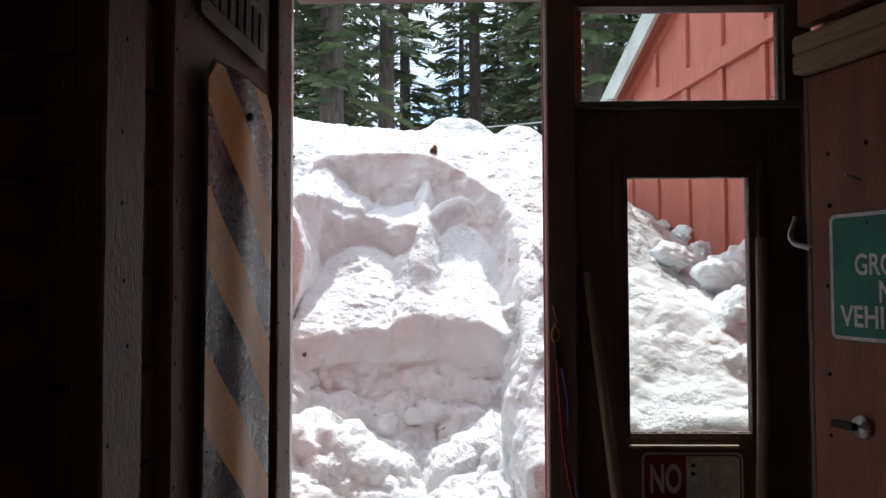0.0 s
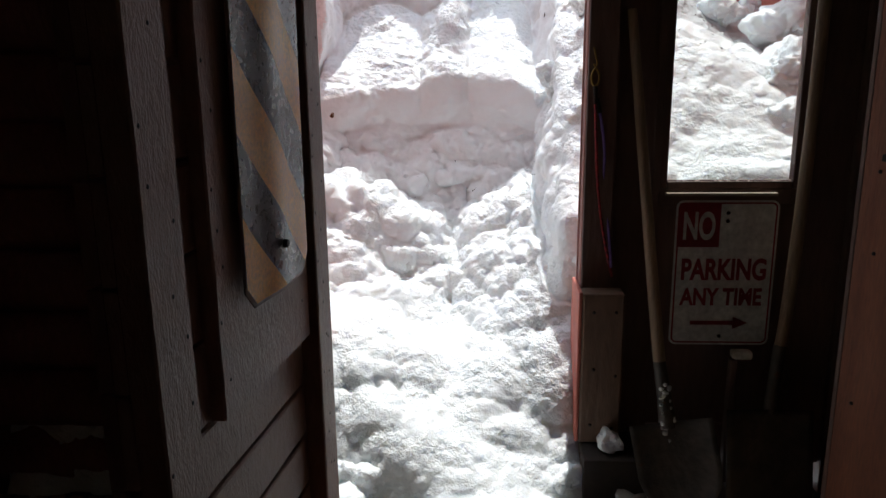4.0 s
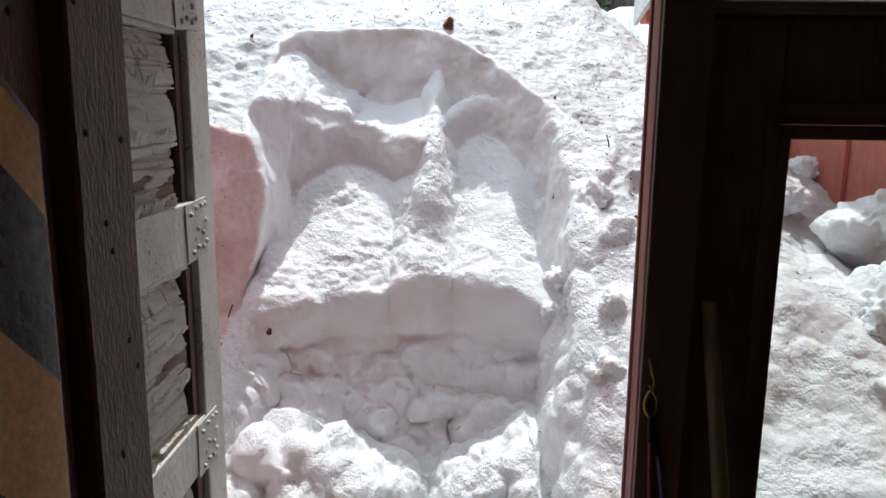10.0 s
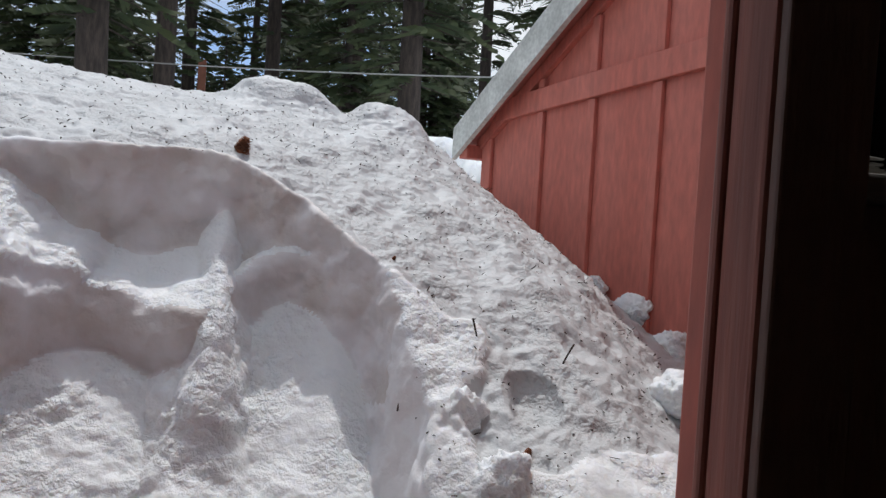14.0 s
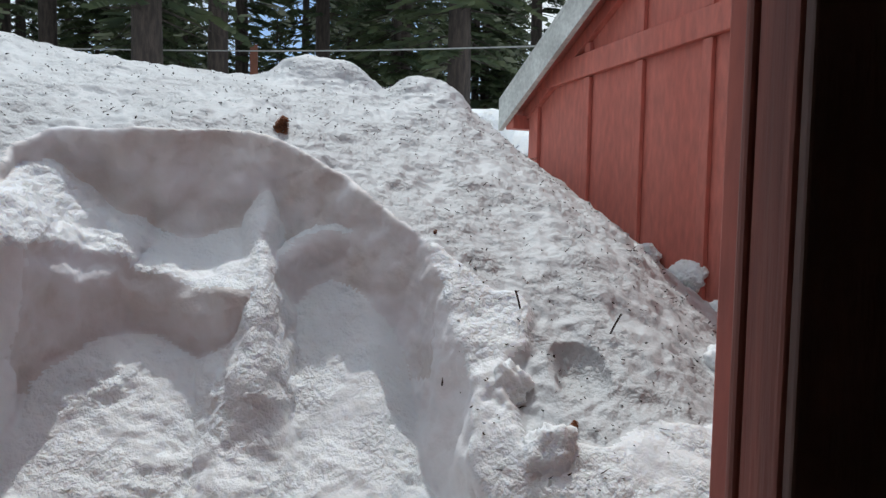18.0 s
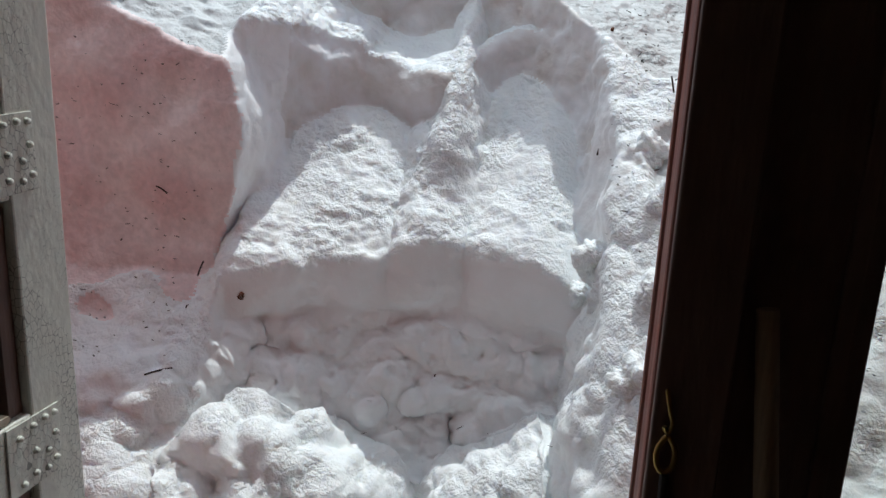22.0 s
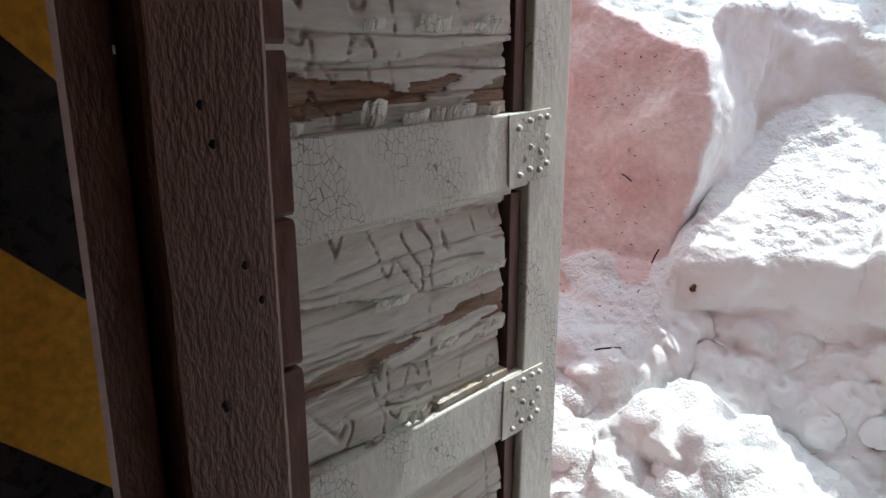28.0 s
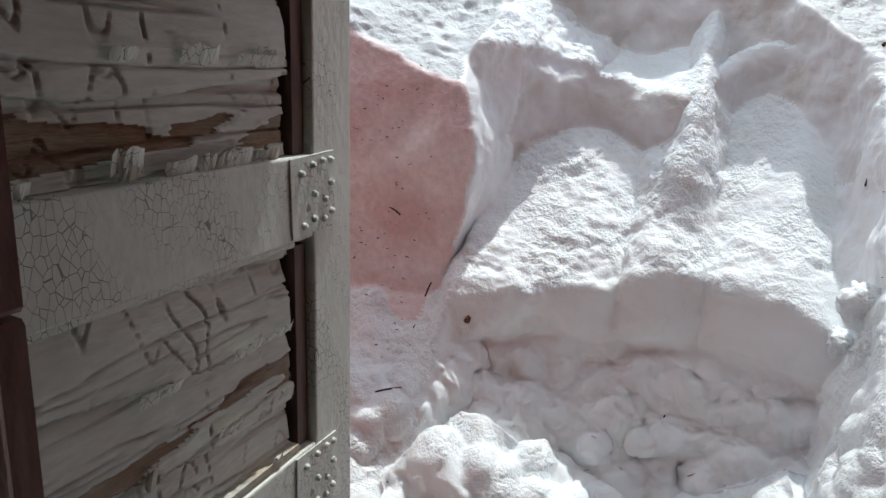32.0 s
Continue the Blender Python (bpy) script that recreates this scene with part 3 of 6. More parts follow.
def surface_net(lo, hi, h, fine=4):
    """Skin of the solid on a grid of cells of size h: only the cells near the skin are looked at."""
    H = h * fine
    n = [int(math.ceil((b - a) / H)) + 1 for a, b in zip(lo, hi)]
    ax = [lo[k] + H * np.arange(n[k]) for k in range(3)]
    s = np.empty(n, dtype=bool)
    for i in range(n[0]):
        yy, zz = np.meshgrid(ax[1], ax[2], indexing="ij")
        s[i] = snow_solid(np.stack([np.full_like(yy, ax[0][i]), yy, zz], -1))[0] < 0
    c = np.zeros([m - 1 for m in n], dtype=int)
    for a in (0, 1):
        for b in (0, 1):
            for e in (0, 1):
                c += s[a:n[0] - 1 + a, b:n[1] - 1 + b, e:n[2] - 1 + e]
    live = (c > 0) & (c < 8)
    grown = live.copy()
    for k in range(3):
        for r in (1, -1):
            grown |= np.roll(live, r, k)
    cells = np.argwhere(grown)
    N = [(m - 1) * fine + 2 for m in n]
    lin = lambda q: (q[..., 0] * N[1] + q[..., 1]) * N[2] + q[..., 2]
    off = np.argwhere(np.ones((fine + 1,) * 3))
    ids = np.unique(lin((cells[:, None] * fine + off[None]).reshape(-1, 3)))
    ijk = np.stack([ids // (N[1] * N[2]), ids // N[2] % N[1], ids % N[2]], -1)
    val = np.concatenate([snow_solid(np.array(lo) + h * q)[0] for q in np.array_split(ijk, 12)])

    def at(q):
        w = lin(q)
        k = np.clip(np.searchsorted(ids, w), 0, len(ids) - 1)
        return np.where(ids[k] == w, val[k], np.nan)
    cn = np.array([[a, b, e] for a in (0, 1) for b in (0, 1) for e in (0, 1)])
    F = np.stack([at(ijk + o) for o in cn], -1)
    ok = ~np.isnan(F).any(-1)
    ok &= (F.min(-1) < 0) & (F.max(-1) >= 0)
    cell, F = ijk[ok], F[ok]
    acc, cnt = np.zeros((len(cell), 3)), np.zeros(len(cell))
    for a in range(8):
        for b in range(a + 1, 8):
            if np.abs(cn[a] - cn[b]).sum() == 1:
                x = (F[:, a] < 0) != (F[:, b] < 0)
                t = np.where(x, F[:, a] / np.where(x, F[:, a] - F[:, b], 1), 0)
                acc += np.where(x[:, None], cn[a] + t[:, None] * (cn[b] - cn[a]), 0)
                cnt += x
    V = np.array(lo) + h * (cell + acc / cnt[:, None])
    cid = lin(cell)
    quads = []
    for k in range(3):
        u, v = np.eye(3, dtype=int)[(k + 1) % 3], np.eye(3, dtype=int)[(k + 2) % 3]
        f0, f1 = val, at(ijk + np.eye(3, dtype=int)[k])
        e = ~np.isnan(f1) & ((f0 < 0) != (f1 < 0))
        base, flip = ijk[e], f0[e] < 0
        q, good = [], np.ones(len(base), dtype=bool)
        for o in (-u - v, -v, 0 * u, -u):
            w = lin(base + o)
            j = np.clip(np.searchsorted(cid, w), 0, len(cid) - 1)
            good &= cid[j] == w
            q.append(j)
        q = np.stack(q, -1)
        q = np.where(flip[:, None], q, q[:, ::-1])
        quads.append(q[good])
    return V, np.concatenate(quads)


def soften(V, Q, rounds):
    """Average each point with its neighbours."""
    a, b = np.concatenate([Q[:, k] for k in range(4)]), np.concatenate([Q[:, (k + 1) % 4] for k in range(4)])
    cnt = np.bincount(a, minlength=len(V)) + np.bincount(b, minlength=len(V))
    for _ in range(rounds):
        s = np.stack([np.bincount(a, V[b, k], len(V)) + np.bincount(b, V[a, k], len(V)) for k in range(V.shape[1])], -1)
        V = 0.5 * V + 0.5 * s / np.maximum(cnt, 1)[:, None]
    return V


def build_snow():
    P, Q = surface_net((-1.25, -0.6, -0.07), (1.8, 2.8, 2.55), 0.0082)
    P = soften(P, Q, 2)
    nq = np.cross(P[Q[:, 2]] - P[Q[:, 0]], P[Q[:, 3]] - P[Q[:, 1]])
    nrm = np.stack([sum(np.bincount(Q[:, c], nq[:, k], len(P)) for c in range(4)) for k in range(3)], -1)
    nrm /= np.linalg.norm(nrm, axis=-1, keepdims=True) + 1e-12
    nrm = soften(nrm, Q, 3)
    _, kind, pink = snow_solid(P)
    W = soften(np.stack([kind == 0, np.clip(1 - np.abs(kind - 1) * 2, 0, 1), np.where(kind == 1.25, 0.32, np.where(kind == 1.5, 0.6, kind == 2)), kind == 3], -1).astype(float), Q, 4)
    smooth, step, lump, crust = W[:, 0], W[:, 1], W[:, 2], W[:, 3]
    x, y, z = P[:, 0], P[:, 1], P[:, 2]
    near = np.clip((3.2 - y) / 1.5, 0.3, 1)
    warp = P + 0.022 * np.stack([vnoise(P + 1.1, 9, 2), vnoise(P + 4.2, 9, 2), vnoise(P + 7.9, 9, 2)], -1) + 0.005 * np.stack([vnoise(P + 2.1, 40, 2), vnoise(P + 6.2, 40, 2), vnoise(P + 3.9, 40, 2)], -1)
    c12, c20, c45 = crumbs(warp, 11, 3), crumbs(warp, 21), crumbs(warp, 47, 1)
    patch = np.clip(0.5 + 1.9 * vnoise(P, 3.5, 2), 0.05, 1)                     # crumbly patches between crusted ones
    rough = vnoise(warp, 13, 6, 0.64)                                           # broken, many-sized crumble
    rough2 = vnoise(warp + 3.1, 24, 5, 0.7)
    d = smooth * (0.012 * vnoise(P, 4, 2) + 0.009 * vnoise(P, 11, 3) + 0.004 * vnoise(P, 38, 3) + 0.006 * np.clip(rough, 0, 1) + np.clip((z - 1.45) / 0.1, 0, 1) * (0.012 * rough + 0.012 * (c12 - 0.5)) * (y > 1.0))
    # broken lower half of the first riser
    broken = smooth * np.clip((1.08 - z) / 0.05, 0, 1) * np.clip((y - 0.6) / 0.1, 0, 1) * (x > -0.4)
    d += broken * (0.045 * rough + 0.03 * (c12 - 0.5) + 0.008 * c20)
    d += step * (0.012 * vnoise(P, 6, 3) + (0.3 + 0.7 * patch) * (0.014 * c12 + 0.016 * c20 + 0.016 * rough2 + 0.012 * c45 - 0.016))
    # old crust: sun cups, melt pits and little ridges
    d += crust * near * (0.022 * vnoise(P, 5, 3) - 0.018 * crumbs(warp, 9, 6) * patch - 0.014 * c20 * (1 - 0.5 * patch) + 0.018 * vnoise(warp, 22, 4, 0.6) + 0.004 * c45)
    deep = np.clip(0.75 + 0.8 * y, 0.6, 1.1)
    d += lump * deep * (0.03 * vnoise(P, 3.5, 2) + 0.1 * (crumbs(warp, 5.5, 2) - 0.65) + 0.055 * (c12 - 0.65) + 0.022 * (c20 - 0.5) + 0.01 * c45 + 0.01 * rough + 0.01 * patch * rough2)
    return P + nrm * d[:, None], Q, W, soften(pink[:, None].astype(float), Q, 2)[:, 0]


def far_sheet():
    """The old top going on beyond the dug place, down to the ground under the trees."""
    ys = np.concatenate([np.arange(2.6, 3.5, 0.1), np.linspace(3.6, 12, 22)])
    xs = np.linspace(-7, 3, 101)
    xx, yy = np.meshgrid(xs, ys)
    zz = TOP(np.clip(xx, -3, 3), np.clip(yy, 0.2, 3.45))
    f = np.clip((yy - 3.4) / 5.6, 0, 1)
    zz = zz * (1 - f) + 1.36 * f - 0.012 + 0.03 * vnoise(np.stack([xx, yy, zz], -1), 2.5, 3)
    side = np.stack([xx, yy, zz], -1)
    ys = np.concatenate([[0.9], np.arange(0.9, 2.7, 0.05)])
    xx, yy = np.meshgrid(np.linspace(-7, -1.2, 60), ys)
    zz = TOP(np.clip(xx, -3, 3), yy) - 0.012 + 0.03 * vnoise(np.stack([xx, yy, yy], -1), 2.5, 3)
    zz[0] = -0.1
    return side, np.stack([xx, yy, zz], -1)


_P, _Q, _W, _pink = build_snow()
_tone = np.argmax(np.stack([_W[:, 1] + _W[:, 2], _W[:, 3], _pink * 4, _W[:, 0]], -1), -1)      # fresh, crust, painted red bounce, cut
_tone[(_tone == 3) & (_P[:, 2] + 0.05 * vnoise(_P, 6, 2) > 1.5) & (_P[:, 1] > 1.1)] = 4                           # old upper layers: tan stain, plus shade put into the colour
_faces, _tones = [_Q], [_tone[_Q[:, 0]]]
for _g in far_sheet():
    _h, _w = _g.shape[:2]
    _i = np.arange(_h * _w).reshape(_h, _w) + len(_P)
    _faces.append(np.stack([_i[:-1, :-1], _i[:-1, 1:], _i[1:, 1:], _i[1:, :-1]], -1).reshape(-1, 4))
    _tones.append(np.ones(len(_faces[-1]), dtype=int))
    _P = np.concatenate([_P, _g.reshape(-1, 3)])
SNOW_P, _faces, _tones = _P, np.concatenate(_faces), np.concatenate(_tones).astype(np.int32)
_sm = bpy.data.meshes.new("snowbank")
_sm.from_pydata(_P.tolist(), [], _faces.tolist())
for _m in (M_SNOW, M_CRUST, M_BOUNCESNOW, M_CUT, M_DEEPCUT):
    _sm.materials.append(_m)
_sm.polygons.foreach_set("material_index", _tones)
_sm.shade_smooth()
snow = tagged(new("snowbank", _sm), "deep white snowbank with steps dug down to the doorway", "snowbank", kind="structure")
_g = bmesh.new()
bmesh.ops.create_grid(_g, x_segments=8, y_segments=8, size=400, matrix=Matrix.Translation((0, 406, 1.34)))
tagged(part("ground", _g, M_SNOW), "snow-covered ground reaching under the trees", "ground", kind="structure")


# mounds and broken blocks lying on the snow
def snow_chunk(name, centre, size, seed, label, squash=(1, 1, 0.8), sub=4, rough=0.75, kindlabel="snow lump", planes=9):
    """A broken lump: a ball cut by soft planes, crumbled."""
    bm = bmesh.new()
    bmesh.ops.create_icosphere(bm, subdivisions=sub, radius=1.0)
    P = np.array([v.co for v in bm.verts])
    rs = np.random.RandomState(seed)
    r = np.full(len(P), 1.25)
    for _ in range(planes):
        n = rs.normal(size=3)
        n /= np.linalg.norm(n)
        c = np.maximum(P @ n, 1e-3)
        h = rs.uniform(0.6, 0.95) / c
        r = -np.log(np.exp(-9 * r) + np.exp(-9 * np.minimum(h, 5))) / 9
    r = r + rough * 0.5 * vnoise(P + seed * 3.1, 1.3, 2) + rough * 0.35 * (billow(P + seed * 1.7, 3.2) - 0.35) + rough * 0.2 * vnoise(P + seed, 9, 4, 0.65)
    for v, k in zip(bm.verts, r):
        v.co = Vector((v.co.x * squash[0], v.co.y * squash[1], v.co.z * squash[2])) * (k * size)
    ob = part(name, bm, M_SNOW, None, label, smooth=True, m=Matrix.Translation(centre))
    return tagged(ob, category=kindlabel)


# ---- own building: front wall, jambs, eave ----
WT = 0.05
front = empty("wall_front", label="red painted board wall around the doorway, dark inside", category="wall", kind="structure")
boxpart("wall_panel", (-4, 0.0, -0.1), (-0.34, WT, 2.7), M_RED, front, 0)
boxpart("wall_panel", (1.47, 0.0, -0.1), (4, WT, 2.7), M_RED, front, 0)
boxpart("wall_panel", (-0.34, 0.0, 2.36), (1.47, WT, 2.7), M_RED, front, 0)
boxpart("inner_lining", (-1.6, -0.018, 2.36), (3, -0.001, 2.62), M_DARK, front, 0)
boxpart("inner_lining", (1.47, -0.018, -0.05), (3, -0.001, 2.36), M_DARK, front, 0)
# left jamb, red on its outer side
boxpart("jamb_board", (-0.338, -0.036, -0.05), (-0.184, -0.012, 2.36), M_RED, front, 0.004, "red painted jamb board")
# right post between doorway and glazed leaf
boxpart("door_post", (0.615, -0.056, -0.05), (0.70, -0.044, 2.36), M_DARK, front, 0.003, "dark brown inner face of the door post")
boxpart("door_stop", (0.612, -0.0435, 0.05), (0.70, 0.005, 2.36), M_REVEAL, front, 0.004, "red painted reveal of the post")
boxpart("door_stop", (0.608, 0.006, 0.05), (0.70, 0.018, 2.36), M_REVEAL, front, 0.004)
boxpart("door_stop", (0.616, 0.019, 0.05), (0.735, 0.054, 2.36), M_RED, front, 0.005)
boxpart("hinge_jamb", (1.401, -0.02, -0.05), (1.469, 0.05, 1.961), M_DARK, front, 0.003, "dark brown hinge jamb of the glazed door")
boxpart("head_board", (-0.16, -0.03, 2.32), (1.47, WT, 2.359), M_DARK, front, 0.003)
# boxed foot of the post
plinth = boxpart("post_foot", (0.6125, -0.135, 0.18), (0.735, -0.0575, 0.655), M_OAK, front, 0.006, "light brown boxed post foot")
boxpart("foot_face", (0.600, -0.130, 0.18), (0.6115, 0.045, 0.66), M_RED, front, 0.004, "red side board of the post foot")
_n0 = bmesh.new()
for (px, pz) in ((0.645, 0.6), (0.71, 0.6), (0.65, 0.42), (0.715, 0.4), (0.645, 0.24), (0.71, 0.23)):
    bmesh.ops.create_uvsphere(_n0, u_segments=8, v_segments=5, radius=0.005, matrix=Matrix.Translation((px, -0.136, pz)))
part("nail_heads", _n0, M_DARKMETAL, front)
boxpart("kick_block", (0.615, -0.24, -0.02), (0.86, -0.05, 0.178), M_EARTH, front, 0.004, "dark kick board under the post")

# eave is out of view; overhang sized by how far it shades the wall
roof = empty("roof_eave", label="white-edged eave of the roof over the doorway, out of view, shading the wall", category="roof", kind="structure")
boxpart("soffit", (-4, 0.051, 2.7), (4, 0.13, 2.73), M_RED, roof, 0)
boxpart("fascia", (-4, 0.131, 2.66), (4, 0.156, 2.82), M_WHITE, roof, 0)
boxpart("roof_deck", (-4, -4.4, 2.84), (4, 0.15, 2.9), M_EARTH, roof, 0)

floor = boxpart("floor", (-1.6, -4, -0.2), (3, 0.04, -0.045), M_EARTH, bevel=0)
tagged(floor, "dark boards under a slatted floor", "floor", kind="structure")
# ceiling and walls stay out of view; their pale colour brightens the room
tagged(boxpart("ceiling", (-1.7, -4.2, 2.62), (3.1, -0.02, 2.69), M_BOUNCEBOARD, bevel=0), "unseen pale boarded ceiling that bounces light into the room", "ceiling", kind="structure")
tagged(boxpart("wall_back", (-1.7, -4.2, -0.1), (3.1, -4.0, 2.62), M_BOUNCEBOARD, bevel=0), "unseen pale wooden wall that bounces light into the room", "wall", kind="structure")
tagged(boxpart("wall_west", (-1.7, -4, -0.1), (-1.6, 0, 2.62), M_BOUNCEBOARD, bevel=0), "unseen pale wooden wall that bounces light into the room", "wall", kind="structure")
tagged(boxpart("wall_east", (3, -4, -0.1), (3.1, 0, 2.62), M_BOUNCEBOARD, bevel=0), "unseen pale wooden wall that bounces light into the room", "wall", kind="structure")

# half-log lining of the wall beside the doorway
logs = empty("log_wall", label="dark half-log lining beside the doorway", category="wall", kind="structure")
_b = bmesh.new()
bmesh.ops.create_cone(_b, cap_ends=True, segments=14, radius1=0.105, radius2=0.105, depth=1.3, matrix=Matrix.Rotation(radians(90), 4, "Y"))
_lm = mesh_of("log", _b, M_DARKRED, True)
for k in range(13):
    o = new("log", _lm)
    o.parent = logs
    o.matrix_basis = Matrix.Translation((-0.93, -0.0, 0.06 + 0.2 * k))
boxpart("wall_post", (-0.62, -0.3, -0.04), (-0.5, -0.16, 2.6), M_DARK, logs, 0.01)


# ---- glazed leaf beside the doorway ----
def glass_mat():
    m = bpy.data.materials.new("window_glass")
    m.use_nodes = True
    nt = m.node_tree
    out = nt.nodes["Material Output"]
    nt.nodes.remove(nt.nodes["Principled BSDF"])
    tr, gl, mx, fr = (nt.nodes.new("ShaderNodeBsdf" + "Transparent"), nt.nodes.new("ShaderNodeBsdfGlossy"), nt.nodes.new("ShaderNodeMixShader"), nt.nodes.new("ShaderNodeFresnel"))
    tr.inputs[0].default_value = (0.93, 0.95, 0.94, 1)
    gl.inputs["Roughness"].default_value = 0.02
    fr.inputs[0].default_value = 1.45
    nt.links.new(fr.outputs[0], mx.inputs[0])
    nt.links.new(tr.outputs[0], mx.inputs[1])
    nt.links.new(gl.outputs[0], mx.inputs[2])
    nt.links.new(mx.outputs[0], out.inputs[0])
    return m


M_GLASS = glass_mat()
leaf = empty("glazed_door", Matrix.Translation((1.08, 0.02, 0)), label="dark brown glazed door leaf, closed, with one tall pane", category="door")


def lp(name, lo, hi, m=None, bevel=0.003, label=""):
    o = (1.08, 0.02, 0)
    return boxpart(name, Vector(lo) - Vector(o), Vector(hi) - Vector(o), m or M_DARK, leaf, bevel, label)


lp("stile", (0.702, 0.0, 0.05), (0.845, 0.045, 1.96))
lp("stile", (1.262, 0.0, 0.05), (1.40, 0.045, 1.96))
lp("top_rail", (0.846, 0.0, 1.776), (1.261, 0.045, 1.96))
lp("lock_rail", (0.846, 0.0, 0.90), (1.261, 0.045, 0.945))
lp("lower_panel", (0.846, 0.012, 0.18), (1.261, 0.035, 0.899))
lp("bottom_rail", (0.846, 0.0, 0.05), (1.261, 0.045, 0.179))
for lo, hi in (((0.846, 0.004, 0.946), (0.869, 0.04, 1.775)), ((1.238, 0.004, 0.946), (1.261, 0.04, 1.775)), ((0.87, 0.004, 1.75), (1.237, 0.04, 1.775)), ((0.87, 0.004, 0.946), (1.237, 0.04, 0.968))):
    lp("glazing_bead", lo, hi)
for lo, hi in (((0.822, -0.01, 0.93), (0.844, -0.001, 1.81)), ((1.262, -0.01, 0.93), (1.284, -0.001, 1.81)), ((0.822, -0.01, 1.795), (1.284, -0.001, 1.815))):
    lp("panel_moulding", lo, hi)
lp("sill_strip", (0.862, -0.02, 0.926), (1.19, 0.0, 0.936), M_BAREWOOD, 0.002, "bare pale wood strip under the pane")
_p = lp("pane", (0.869, 0.02, 0.967), (1.238, 0.024, 1.751), M_GLASS, 0)
_p.visible_shadow = False
# crumbs of old putty and ice along the lower bead
_c = bmesh.new()
_r = random.Random(5)
for k in range(60):
    x = _r.uniform(0.872, 1.236)
    s = _r.uniform(0.002, 0.006)
    bmesh.ops.create_icosphere(_c, subdivisions=1, radius=s, matrix=Matrix.Translation((x - 1.08, -0.006, 0.969)) @ Matrix.Diagonal((1.6, 1, 0.7, 1)))
part("putty_crumbs", _c, M_DARK, leaf)

transom = empty("transom_window", Matrix.Translation((1.03, 0.02, 2.13)), label="transom window in a dark frame with dusty cobwebbed pane", category="window")


def tp(name, lo, hi, m=None, bevel=0.003, label=""):
    o = Vector((1.03, 0.02, 2.13))
    return boxpart(name, Vector(lo) - o, Vector(hi) - o, m or M_DARK, transom, bevel, label)


tp("sill", (0.702, -0.02, 1.962), (1.43, 0.05, 1.985), M_GREYWOOD, 0.003, "weathered grey sill")
tp("frame_side", (0.69, -0.02, 1.986), (0.7, 0.05, 2.277))
tp("frame_side", (1.345, -0.02, 1.986), (1.43, 0.05, 2.277))
tp("frame_top", (0.702, -0.02, 2.278), (1.43, 0.05, 2.318))
_p = tp("pane", (0.701, 0.03, 1.985), (1.345, 0.034, 2.278), M_GLASS, 0)
_p.visible_shadow = False
tp("corner_bead", (1.334, 0.0, 1.986), (1.345, 0.028, 2.277), M_GREYWOOD)
_c = bmesh.new()
for k in range(40):                                      # cobweb rags and dust on the sill
    x, l = _r.uniform(0.74, 1.34), _r.uniform(0.01, 0.05)
    if k < 16:
        x = 0.705 + abs(_r.gauss(0, 0.06))
    z = 1.987 + abs(_r.gauss(0, 0.008)) + (0.03 * max(0, 1 - (x - 0.705) / 0.08) * _r.random())
    bmesh.ops.create_icosphere(_c, subdivisions=1, radius=0.004, matrix=Matrix.Translation((x - 1.03, 0.0, z - 2.13)) @ Matrix.Diagonal((l * 120, 0.5, 0.5, 1)))
part("cobweb", _c, M_WEB, transom, "grey dusty cobweb rags")


# ---- signs ----
def plate_mesh(w, h, r, t=0.0015, seg=6, chamfer=False):
    """A flat plate in the xz plane, facing -y, with round corners."""
    bm = bmesh.new()
    pts = []
    for cx, cz, a0 in ((w / 2 - r, h / 2 - r, 0), (-w / 2 + r, h / 2 - r, 90), (-w / 2 + r, -h / 2 + r, 180), (w / 2 - r, -h / 2 + r, 270)):
        for k in range(seg + 1):
            a = radians(a0 + 90 * k / seg)
            pts.append((cx + r * math.cos(a), cz + r * math.sin(a)))
    f = bm.faces.new([bm.verts.new((x, -t, z)) for x, z in pts])
    g = bm.faces.new([bm.verts.new((x, 0, z)) for x, z in reversed(pts)])
    n = len(pts)
    for k in range(n):
        a, b = f.verts[k], f.verts[(k + 1) % n]
        c, d = g.verts[(n - 2 - k) % n], g.verts[(n - 1 - k) % n]
        bm.faces.new((b, a, d, c))
    bmesh.ops.recalc_face_normals(bm, faces=bm.faces)
    return bm


def text_mesh(txt, size, width=None, bold=0.0):
    """Mesh of letters in the xz plane facing -y, lower left corner at 0, cap height = size."""
    cu = bpy.data.curves.new("lettering", "FONT")
    cu.body, cu.size, cu.extrude, cu.offset = txt, 1.0, 0.0, bold
    ob = bpy.data.objects.new("lettering", cu)
    me = bpy.data.meshes.new_from_object(ob)
    bpy.data.objects.remove(ob)
    P = np.array([v.co for v in me.vertices])
    lo, hi = P.min(0), P.max(0)
    sz = size / (hi[1] - lo[1])
    sx = width / (hi[0] - lo[0]) if width else sz
    for v in me.vertices:
        v.co = Vector(((v.co.x - lo[0]) * sx, 0, (v.co.y - lo[1]) * sz))
    return me


def letters(name, txt, size, width, m, parent, material, bold=0.01):
    me = text_mesh(txt, size, width, bold)
    me.materials.append(material)
    o = new(name, me)
    o.parent = parent
    o.matrix_basis = m
    return o


noparking = empty("no_parking_sign", Matrix.Translation((1.052, -0.002, 0.683)), label="white NO PARKING ANY TIME sign with dark red letters and arrow", category="sign")
part("plate", plate_mesh(0.305, 0.457, 0.022), M_SIGNWHITE, noparking)


